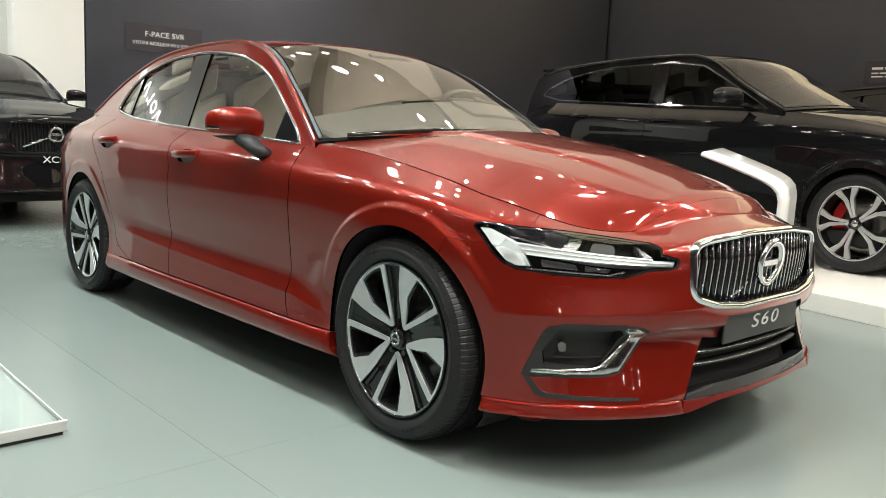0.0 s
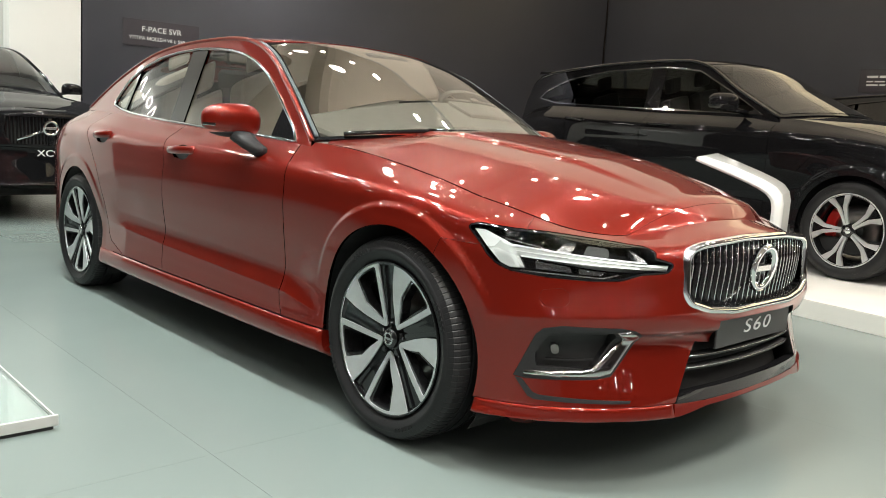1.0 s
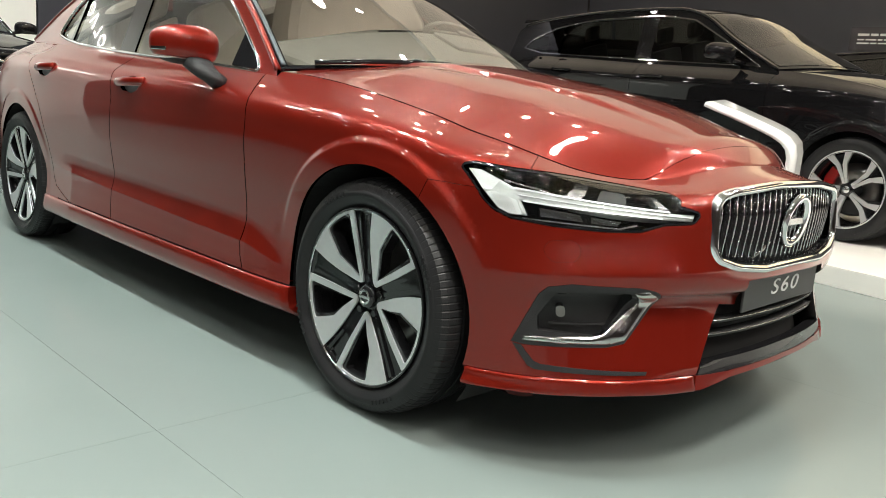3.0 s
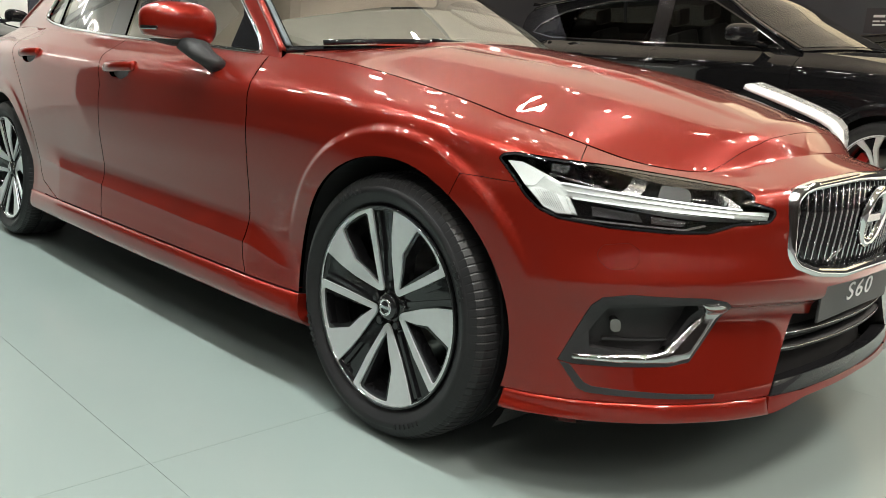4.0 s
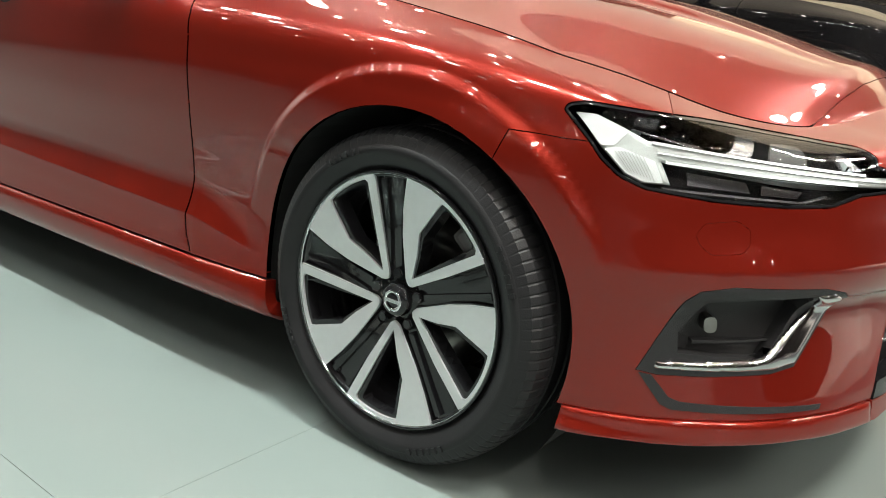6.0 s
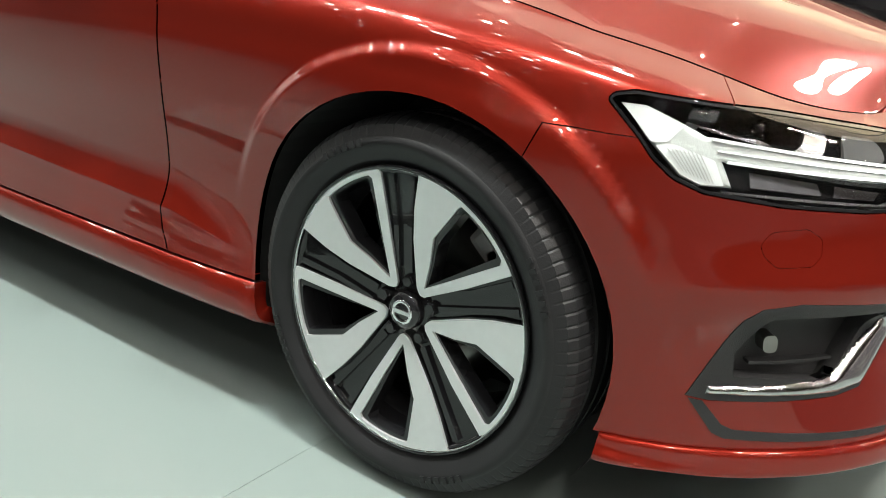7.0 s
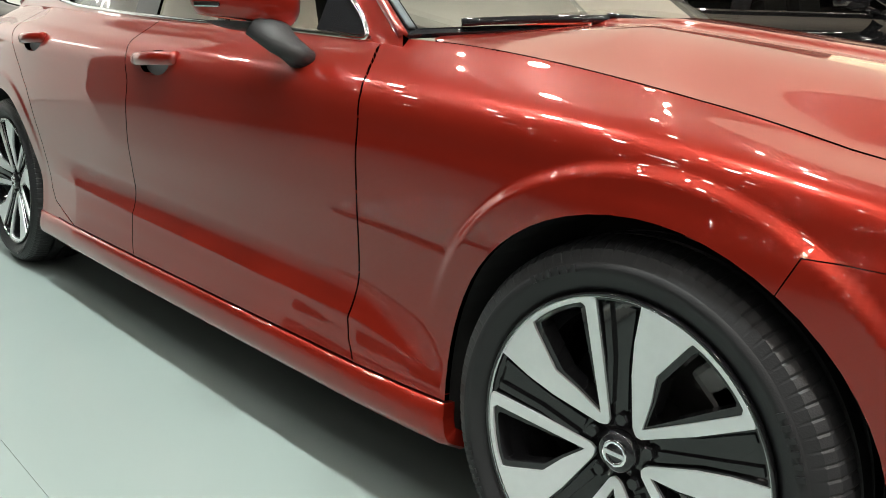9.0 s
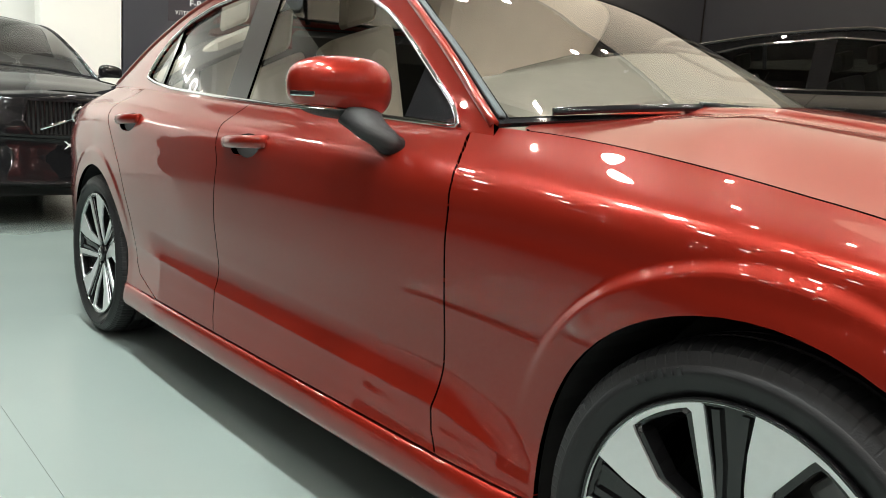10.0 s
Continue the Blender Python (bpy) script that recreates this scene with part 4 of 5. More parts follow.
    plate = part("show_plate", box((.790, -.258, .402), (.797, .258, .512), .003), PLATE, car, "dark grey show plate with white model lettering")
    letters("plate_letter", "S60", 0.062, 0.0008, pose(.7978, .018, .452, 90, 0, 90) @ Matrix.Diagonal((1.85, 1, 1, 1)) @ Matrix(((1, .18, 0, 0), (0, 1, 0, 0), (0, 0, 1, 0), (0, 0, 0, 1))), LETTER, plate, "white letter", 1.22)
    # bonnet, roof, glass
    back = [(2.005, .008), (2.035, .03), (2.048, .07), (2.045, .11), (1.985, .25), (1.90, .55), (1.862, .8), (1.852, 1.01)]
    shut = [(.412, 1.01), (.416, .8), (.422, .65), (.433, .49), (.463, .30), (.508, .18), (.530, .09), (.548, .03)]
    tip = [(s + .003, w) for s, w in shut] + [(.566, .008)]
    nose = [(s - .002, w) for s, w in shut] + [(.548, -.01), (0.0, -.01), (0.0, 1.01)]
    body("nose_panel", panel("nose_panel", hood, nose, [], rim=.02, step=.012, mirror="both"), "red nose panel above the grille")
    body("bonnet", panel("bonnet", hood, back + tip, [], rim=.02, step=.02, mirror="both"), "domed red bonnet")
    screen = [(0.02, -.965), (.5, -.965), (.94, -.945), (.985, -.80), (1.0, -.4), (1.0, .4), (.985, .80), (.94, .945), (.5, .965), (0.02, .965), (.012, .5), (.012, -.5)]
    frame_top = [(0.0, -.99), (1.02, -.99), (1.02, .99), (0.0, .99)]
    part("windscreen", panel("windscreen", roof, shrink(screen, .001), rim=.004, lift=-.002, step=.04), SHIELD, car, "raked windscreen").visible_shadow = False
    part("screen_border", panel("screen_border", roof, frame_top, [shrink(screen, .004)], rim=.01, lift=-.0035, step=.04), GLOSS_BLACK, car)
    body("roof_panel", panel("roof_panel", roof, [(1.005, -1.0), (1.005, 1.0), (2.05, 1.0), (2.05, -1.0)], rim=.01, step=.04))
    part("rear_window", panel("rear_window", roof, [(2.055, -.94), (2.055, .94), (2.96, .90), (2.96, -.90)], rim=.004, lift=-.002, step=.04), GLASS, car).visible_shadow = False
    part("rear_window_border", panel("rear_window_border", roof, [(2.05, -.995), (2.05, .995), (3.0, .995), (3.0, -.995)], [[(2.06, -.935), (2.06, .935), (2.95, .895), (2.95, -.895)]], lift=-.0035, step=.04), GLOSS_BLACK, car)
    DLO = [(-.745, .938), (-.80, .995), (-.915, 1.068), (-1.09, 1.178), (-1.20, 1.238), (-1.33, 1.292), (-1.46, 1.330), (-1.60, 1.356), (-1.76, 1.372), (-1.97, 1.380), (-2.20, 1.371), (-2.40, 1.348), (-2.60, 1.300), (-2.74, 1.235),
           (-2.80, 1.18), (-2.845, 1.10), (-2.83, 1.07), (-2.70, 1.048), (-2.49, 1.025), (-2.02, .995), (-1.63, .975), (-1.1, .955)]
    shell = [tuple(q) for q in curve(np.linspace(0, 3.0, 61), EDGE_Q, EDGE)]
    shell = [(-.63, .90)] + shell + [(-3.40, .98), (-3.0, .90)]
    windows = (("front_window", [(-.5, .8), (-1.83, .8), (-1.92, 1.5), (-.5, 1.5)]), ("rear_window_side", [(-1.925, .8), (-2.61, .8), (-2.64, 1.5), (-2.03, 1.5)]), ("quarter_window", [(-2.635, .8), (-3.2, .8), (-3.2, 1.5), (-2.665, 1.5)]))
    for mirror in ("", "only"):
        sgn = -1 if mirror else 1
        body("pillar_frame", panel("pillar_frame", cabin, shell, [shrink(DLO, .004)], rim=.02, step=.02, mirror=mirror))
        loop = rounded(shrink(DLO, .005), .03, 3)
        part("window_trim", sweep([(x, sgn * (float(side_y(x, z)) - .003), z - .0012) for x, z in loop], circle(.0068, 10, 1.0, .9), closed=True, up=(0, -sgn, 0)), CHROME, car, "chrome window surround")
        part("black_pillar", panel("black_pillar", cabin, [(-1.80, .9), (-1.955, .9), (-2.06, 1.42), (-1.89, 1.42)], [], lift=-.002, rim=.01, step=.03, mirror=mirror), GLOSS_BLACK, car, "gloss black door pillar")
        part("window_divider", panel("window_divider", cabin, [(-2.607, 1.02), (-2.637, 1.02), (-2.668, 1.30), (-2.638, 1.30)], [], lift=-.001, rim=.01, mirror=mirror), GLOSS_BLACK, car)
        part("mirror_sail", panel("mirror_sail", cabin, [(-.77, .950), (-.80, .983), (-.96, 1.085), (-.965, .962)], [], lift=-.0015, rim=.01, mirror=mirror), GLOSS_BLACK, car, "gloss black corner panel")
        for name, clip in windows:
            shape = [q for q in rounded(shrink(DLO, .010), .01, 2)]
            part(name, panel(name, cabin, clip_poly(shape, clip), [], lift=-.010, rim=.004, step=.04, mirror=mirror), GLASS, car, "tinted side window").visible_shadow = False
        rail = [(float(e[0]), sgn * (float(side_y(e[0], e[1])) + .002), float(e[1]) - .004) for e in curve(np.linspace(0.0, 3.0, 90), EDGE_Q, EDGE)]
        body("roof_rail", sweep(rail, circle(.011, 12)))
        mold = roof_skin(np.linspace(.02, .99, 50), np.full(50, -.975 * sgn))
        part("screen_moulding", sweep([(q[0], q[1], q[2] + .003) for q in mold], [(-.009, -.005), (.009, -.005), (.007, .0015), (-.007, .0015)]), MOULDING, car)
        # door mirror
        mir = part("door_mirror", mirror_shell(sgn), PAINT, car, "red door mirror on a black arm")
        part("mirror_base", mirror_shell(sgn, lower=True), MATT_BLACK, mir)
        part("mirror_arm", sweep([(-.884, sgn * -.865, .890), (-.886, sgn * -.888, .906), (-.896, sgn * -.918, .932), (-.930, sgn * -.950, .965)], circle(.036, 16, 1.25, .8), up=(0, sgn * -.6, 1)), MATT_BLACK, mir, "black mirror arm")
        glass = box((-.004, -.070, -.036), (.0, .070, .036), .003, m=pose(-.9985, sgn * -.965, 1.018, 0, 0, sgn * -8))
        part("mirror_glass", glass, CHROME, mir)
        part("repeater", box((-.03, -.004, -.006), (.03, .004, .006), .003, m=pose(-.935, sgn * -1.065, .99, 0, 0, sgn * 25)), CLEAR_LAMP, mir)
    # boot, tail, floor pan
    def deck(u, w):
        e = belt.at(u, np.full(len(u), 8.0))
        return np.stack([e[:, 0], e[:, 1] * (1 - w), e[:, 2] + .025 * (1 - (1 - w) ** 2)], 1)
    boot = Field(deck, 0, 1, 20, -1.0)
    body("boot_lid", panel("boot_lid", boot, [(4.70, -.01), (4.80, 1.01), (belt.length - .01, 1.01), (belt.length - .01, -.01)], rim=.02, step=.05, mirror="both"))
    for sgn in (1, -1):
        part("tail_lamp", panel("tail_lamp", belt, [(5.10, .78), (5.10, .92), (5.55, .92), (5.62, .70), (5.52, .70), (5.48, .80)], lift=.004, rim=.02, mirror="" if sgn > 0 else "only"), RED_CALIPER, car, "red tail lamp")
    part("floor_pan", box((-3.70, -.72, .17), (.30, .72, .215), .02), DARK, car)
    part("cowl_panel", sweep([(float(q[0]) + .02, float(q[1]), float(q[2]) - .075) for q in roof_skin(np.zeros(31), np.linspace(-.97, .97, 31))], [(-.07, -.012), (.05, -.012), (.05, .008), (-.07, .012)]), MATT_BLACK, car)
    for y0, y1 in ((-.66, -.08), (-.02, .56)):
        w = np.linspace(y0 / .755, y1 / .755, 16)
        q = roof_skin(.012 + .022 * (1 - np.abs(w)), w)
        arm = part("wiper", sweep([(a[0] + .006, a[1], a[2] + .008) for a in q], [(-.010, -.006), (.010, -.006), (.004, .010), (-.004, .010)]), GLOSS_BLACK, car, "black windscreen wiper")
        part("wiper_arm", sweep([(q[-1][0] + .03, q[-1][1], q[-1][2] - .01), (q[-4][0] + .016, q[-4][1], q[-4][2] + .010), (q[8][0] + .006, q[8][1], q[8][2] + .016)], [(-.009, -.005), (.009, -.005), (.007, .006), (-.007, .006)]), GLOSS_BLACK, arm)
    interior(car)
    for x in AXLES:
        alloy_wheel(pose(x, -.798, HUB), car, 104 if x == 0 else 40)
        alloy_wheel(pose(x, .798, HUB, 0, 0, 180), car, 70)
    return car


def clip_poly(poly, clip):
    """The part of an outline inside a convex outline."""
    c = np.asarray(clip, float)
    area = np.sum(c[:, 0] * np.roll(c[:, 1], -1) - np.roll(c[:, 0], -1) * c[:, 1])
    if area < 0:
        c = c[::-1]
    out = [np.array(q, float) for q in poly]
    for a, b in zip(c, np.roll(c, -1, axis=0)):
        e = b - a
        f = lambda q: e[0] * (q[1] - a[1]) - e[1] * (q[0] - a[0])
        res = []
        for p, q in zip(out, out[1:] + out[:1]):
            fp, fq = f(p), f(q)
            if fp >= 0:
                res.append(p)
            if (fp >= 0) != (fq >= 0):
                res.append(p + (q - p) * fp / (fp - fq))
        out = res
    return [tuple(q) for q in out]


def mirror_shell(sgn, lower=False):
    bm = bmesh.new()
    bmesh.ops.create_icosphere(bm, subdivisions=5, radius=1)
    for v in bm.verts:
        x, y, z = v.co
        box_ish = lambda t, p: math.copysign(abs(t) ** p, t)
        x, y, z = box_ish(x, .85), box_ish(y, .70), box_ish(z, .76)
        k = .5 - .5 * y
        v.co = (x * (.060 if x > 0 else .045) * (1.12 - .25 * k) + .006 * y, y * .116, z * (.060 + .012 * (1 - k)) - .001)
    cut = -.046
    bmesh.ops.bisect_plane(bm, geom=bm.verts[:] + bm.edges[:] + bm.faces[:], plane_co=(0, 0, cut), plane_no=(0, .05, 1 if not lower else -1), clear_inner=True)
    edges = [e for e in bm.edges if len(e.link_faces) == 1]
    bmesh.ops.holes_fill(bm, edges=edges)
    if lower:
        for v in bm.verts:
            v.co.x *= .97
            v.co.y *= .97
            v.co.z += -.002
    smooth(bm)
    bmesh.ops.transform(bm, matrix=pose(-.955, sgn * -.965, 1.012, 0, 0, 0) @ Matrix.Diagonal((1, sgn, 1, 1)) @ pose(0, 0, 0, 0, 0, -8), verts=bm.verts)
    bmesh.ops.recalc_face_normals(bm, faces=bm.faces)
    return bm


def interior(car):
    cab = part("dashboard", joined(box((-1.02, -.66, .72), (-.62, .66, .955), .05, 3), box((-1.35, -.14, .30), (-.95, .14, .80), .04), box((-.98, .12, .93), (-.78, .60, .99), .025)), TAN, car, "taupe dashboard")
    part("centre_screen", box((-1.03, -.10, .74), (-1.015, .10, .95), .004), GLOSS_BLACK, cab)
    ring = revolve([(.178 + .016 * math.cos(a), .016 * math.sin(a)) for a in np.linspace(0, 2 * math.pi, 9)[:-1]], 40)
    spokes = joined(box((-.17, -.012, -.02), (.17, .012, .02), .008), box((0.0, -.02, -.06), (.05, .02, .05), .015))
    wheel = joined(ring, spokes)
    bmesh.ops.transform(wheel, matrix=pose(-1.12, .36, .90, 22, 0, 90), verts=wheel.verts)
    part("steering_wheel", wheel, TAN, car, "taupe leather steering wheel")
    for x, y in ((-1.62, .36), (-1.62, -.36), (-2.55, .40), (-2.55, -.40)):
        seat = part("seat", joined(box((-.26, -.25, .0), (.28, .25, .16), .06, 3, m=pose(x, y, .36, 0, -8, 0)), box((-.08, -.25, 0), (.07, .25, .60), .06, 3, m=pose(x - .22, y, .47, 0, -20, 0))), LEATHER, car, "beige leather seat")
        part("headrest", box((0.0, -.13, 0), (.05, .13, .17), .045, 3, m=pose(x - .44, y, 1.06, 0, -14, 0)), LEATHER, seat)
    part("cabin_floor", box((-3.0, -.74, .24), (-.55, .74, .30), .02), DASH, car)
    part("headliner", panel("headliner", roof, [(1.0, -.94), (1.0, .94), (2.05, .94), (2.05, -.94)], lift=-.03, rim=0, step=.1), HEADLINER, car)
    for sgn, mirror in ((1, ""), (-1, "only")):
        part("door_card", panel("door_card", cabin, [(-.8, .885), (-2.7, .885), (-2.7, .99), (-1.6, .955), (-.8, .93)], lift=-.06, rim=-.05, mirror=mirror), DASH, car)
    part("interior_mirror", box((-.02, -.12, -.03), (.02, .12, .03), .015, m=pose(-1.22, 0, 1.30)), DASH, car)
    part("parcel_shelf", box((-3.2, -.62, .96), (-2.75, .62, .99), .01), DASH, car)


red_car = saloon()


# ---------------------------------------------------------------- other cars
def suv(origin, heading, scale, label, name="parked_suv", height=1.66, front=True, wheels=True, seats=True, long_cabin=False, squash=1.0):
    """A large black sport utility car, by its front axle's place on the ground."""
    kx, ky, kz = scale
    lift = 0.05
    plan = [(x * kx if x < 0.3 else 0.3 * kx + (x - .3), y * ky) for x, y in PLAN]
    low = lambda z: z if z < .66 else .66 + (z - .66) * squash
    rails = [[lift + low(z) * kz for z in r] for r in RAILS]
    hub = 0.385
    ax = (0.0, -2.872 * kx)
    b = Belt(plan, rails, INSETS, ax, hub, 0.50)
    car = thing(name, label, "car")
    L = b.length
    hole = lambda x, g=0.0: b.flank(arc(x, hub, .425 + g, -70, 250, 40))
    s0, s1, s2 = (b.s_of(-.74), b.s_of(-2.13), b.s_of(-3.05)) if long_cabin else (b.s_of(-.66 * kx), b.s_of(-1.70 * kx), b.s_of(-2.62 * kx))
    lo, hi = lift + .26 * kz, 2.0
    z1, z2 = lift + .60 * kz, lift + low(.69) * kz
    pieces = (("front_bumper", [(0.0, hi), (.95, hi), (.95, z2), (1.15, z2), (1.15, .1), (0.0, .1)], "both"),
              ("front_wing", [(s0, lo), (s0, hi), (.952, hi), (.952, z2), (1.152, z2), (1.152, lo)], ""),
              ("front_door", [(s0 + .005, lo), (s0 + .005, hi), (s1, hi), (s1, lo)], ""),
              ("rear_door", [(s1 + .005, lo), (s1 + .005, hi), (s2 + .25, hi), (s2 + .1, .72), (s2 - .1, lo)], ""),
              ("rear_quarter", [(s2 + .255, hi), (s2 + .105, .72), (s2 - .095, lo), (L, lo), (L, hi)], ""))
    lampo = [(1.10, lift + low(.742) * kz), (.98, lift + low(.738) * kz), (.56, lift + low(.70) * kz), (.56, lift + low(.66) * kz), (.95, lift + low(.655) * kz)]
    gr = [(0.0, lift + low(.70) * kz), (.40, lift + low(.69) * kz), (.43, lift + .56 * kz), (.36, lift + .47 * kz), (0.0, lift + .465 * kz)]
    for nm, poly, both in pieces:
        hs = [hole(0.0), hole(ax[1]), lampo] + ([gr] if nm == "front_bumper" else [])
        for mirror in ((both,) if both else ("", "only")):
            part(nm, panel(nm, b, poly, hs, step=.04, mirror=mirror), BLACK_PAINT, car)
    for mirror in ("", "only"):
        sg = -1 if mirror else 1
        part("sill", panel("sill", b, [(1.5, lo - .004), (1.5, .1), (b.s_of(ax[1] + .2), .1), (b.s_of(ax[1] + .2), lo - .004)], [hole(0.0), hole(ax[1])], step=.05, lift=.006, mirror=mirror), MATT_BLACK, car)
        part("inner_shell", panel("inner_shell", b, [(0, 2), (L, 2), (L, .1), (0, .1)], [hole(0.0, .02), hole(ax[1], .02)], lift=-.09, rim=0, step=.08, mirror=mirror), DARK, car)
        lamp = part("headlamp", panel("headlamp", b, lampo, lift=-.02, rim=-.02, step=.04, mirror=mirror), CLEAR_LAMP, car)
        part("lens", panel("lens", b, lampo, lift=-.001, rim=.01, step=.04, mirror=mirror), LENS, lamp).visible_shadow = False
        for s, z in ((s1 - .22, lift + .845 * kz), (s2 + .02, lift + .865 * kz)):
            q = b.at(np.full(9, s) + np.linspace(-.13, .13, 9), np.full(9, 7.0))
            door = part("door_handle", sweep([(v[0], sg * (v[1] - .03 * math.sin(math.pi * i / 8) ** .5), v[2]) for i, v in enumerate(q)], circle(.016, 8)), BLACK_PAINT, car)
        if long_cabin:
            vent = b.flank([(-.20, 1.00), (-.66, .985), (-.60, .955), (-.40, .945), (-.52, .80), (-.49, .79), (-.36, .93)])
            part("wing_vent", panel("wing_vent", b, vent, lift=.006, rim=.012, step=.02, fine=2, mirror=mirror), GLOSS_BLACK, car, "gloss black vent blade")
        for x in ax:
            ring, inner = hole(x, .035), hole(x, .001)
            part("arch_trim", panel("arch_trim", b, ring, [inner], lift=.008, rim=.02, step=.03, mirror=mirror), GLOSS_BLACK, car)
    # cabin
    belt_z = lift + low(.955) * kz
    top = height
    sy = lambda x, z: -(.925 * ky - .145) + .36 * (z - belt_z) + .05 * np.clip(-2.6 - x, 0, 9) ** 2
    side = Field(lambda u, w: np.stack([u, sy(u, w), w], 1), belt_z - .12, top + .05, 30, 1.0)
    rear_x = -2.872 * kx - .88
    edge = [(-.70 * kx, belt_z), (-1.05 * kx, belt_z + (top - belt_z) * .55), (-1.45 * kx, top - .05), (-2.1 * kx, top - .015), (-3.0 * kx, top - .05), (rear_x + .08, top - .12), (rear_x - .04, belt_z + .12)]
    mid = [(-.45 * kx, belt_z + .03), (-.85 * kx, belt_z + (top - belt_z) * .60), (-1.30 * kx, top - .01), (-2.05 * kx, top + .02), (-3.0 * kx, top - .01), (rear_x + .02, top - .08), (rear_x - .10, belt_z + .12)]
    if long_cabin:
        edge = [(-.76, belt_z), (-1.24, 1.50), (-1.68, 1.745), (-2.15, 1.805), (-3.2, 1.79), (-4.02, 1.725), (-4.22, 1.45)]
        mid = [(-.50, belt_z + .06), (-1.00, 1.55), (-1.48, 1.785), (-2.10, 1.838), (-3.2, 1.825), (-4.08, 1.76), (-4.34, 1.45)]
        rear_x = -4.18
    kq = [0, .5, 1, 1.5, 2, 2.4, 3]

    def top_skin(u, w):
        e, c = curve(u, kq, edge), curve(u, kq, mid)
        k = 1 - np.abs(w) ** 2.4
        return np.stack([e[:, 0] + (c[:, 0] - e[:, 0]) * k, -sy(e[:, 0], e[:, 1]) * w, e[:, 1] + (c[:, 1] - e[:, 1]) * k], 1)
    tops = Field(top_skin, -1, 1, 36, -1.0)
    part("windscreen", panel("windscreen", tops, [(.04, -.95), (.97, -.95), (.97, .95), (.04, .95)], rim=.004, step=.08), SHIELD, car).visible_shadow = False
    part("screen_border", panel("screen_border", tops, [(.0, -1), (1.0, -1), (1.0, 1), (.0, 1)], [[(.05, -.94), (.96, -.94), (.96, .94), (.05, .94)]], lift=-.003, step=.08), BLACK_PAINT, car)
    part("roof_panel", panel("roof_panel", tops, [(1.0, -1), (2.45, -1), (2.45, 1), (1.0, 1)], rim=.01, step=.08), BLACK_PAINT, car)
    part("tailgate", panel("tailgate", tops, [(2.45, -1), (3.0, -1), (3.0, 1), (2.45, 1)], rim=.01, step=.08), BLACK_PAINT, car)
    spo = top_skin(np.full(21, 2.30), np.linspace(-.93, .93, 21))
    part("roof_spoiler", sweep([(q[0] - .10, q[1], q[2] + .012) for q in spo], [(-.16, -.02), (.10, -.012), (.12, .012), (-.14, .012)]), BLACK_PAINT, car)
    shell = [(-.66 * kx, belt_z - .05)] + [tuple(q) for q in curve(np.linspace(0, 3, 41), kq, edge)] + [(rear_x - .02, belt_z - .05)]
    h = top - belt_z
    dlo = [(-.80 * kx, belt_z + .03), (-1.10 * kx, belt_z + h * .50), (-1.40 * kx, belt_z + h * .79), (-1.70 * kx, belt_z + h * .88), (-2.2 * kx, belt_z + h * .89), (-2.7 * kx, belt_z + h * .80), (-3.05 * kx, belt_z + h * .64), (-3.36 * kx, belt_z + h * .38), (-3.22 * kx, belt_z + .11), (-2.0 * kx, belt_z + .05)]
    cuts, post = ((-.6 * kx, -1.74 * kx), (-1.84 * kx, -2.62 * kx), (-2.66 * kx, -3.5 * kx)), (-1.72 * kx, -1.86 * kx)
    if long_cabin:
        dlo = [(-.90, 1.268), (-1.28, 1.480), (-1.70, 1.690), (-2.10, 1.745), (-2.90, 1.735), (-3.50, 1.665), (-3.85, 1.555), (-3.97, 1.455), (-3.60, 1.385), (-2.20, 1.318)]
        cuts, post = ((-.6, -2.08), (-2.22, -3.28), (-3.32, -4.2)), (-2.06, -2.24)
    for mirror in ("", "only"):
        sg = -1 if mirror else 1
        part("pillar_frame", panel("pillar_frame", side, shell, [shrink(dlo, .005)], rim=.02, step=.05, mirror=mirror), BLACK_PAINT, car)
        # long cabin: brighter metal stands in for highlights on gloss black trim
        part("window_trim", panel("window_trim", side, dlo, [shrink(dlo, .012)], lift=.004, rim=.012, step=.05, mirror=mirror), DARK_CHROME if long_cabin else GLOSS_BLACK, car)
        for a, c in cuts:
            part("side_window", panel("side_window", side, clip_poly(shrink(dlo, .009), [(a, .5), (c, .5), (c - .05, 2.2), (a - .05, 2.2)]), lift=-.008, rim=.004, step=.08, mirror=mirror), PRIVACY, car).visible_shadow = False
        part("door_pillar", panel("door_pillar", side, [(post[0], belt_z), (post[1], belt_z), (post[1] - .06, belt_z + h * .83), (post[0] - .06, belt_z + h * .83)], lift=-.004, rim=.01, step=.05, mirror=mirror), GLOSS_BLACK, car)
        e = curve(np.linspace(0, 2.45, 60), kq, edge)
        part("roof_rail", sweep([(q[0], sg * float(sy(q[0], q[1])), q[1]) for q in e], circle(.016, 8)), GLOSS_BLACK, car)
        shellm = mirror_shell(sg)
        mx = -1.14 if long_cabin else -.955 * kx
        bmesh.ops.transform(shellm, matrix=Matrix.Translation((mx, sg * -(.965 * ky + .06), belt_z + .11)) @ Matrix.Scale(1.3 if long_cabin else 1.15, 4) @ Matrix.Translation((.955, sg * .965, -1.018)), verts=shellm.verts)
        mir = part("door_mirror", shellm, BLACK_PAINT, car)
        part("mirror_arm", sweep([(mx + .08, sg * -(.80 * ky), belt_z + .03), (mx + .02, sg * -(.93 * ky), belt_z + .06)], [(-.04, -.014), (.04, -.014), (.04, .014), (-.04, .014)]), BLACK_PAINT, mir)
    hx = [-.75 * kx, -.42 * kx, 0, .3, .5, .62, .68]
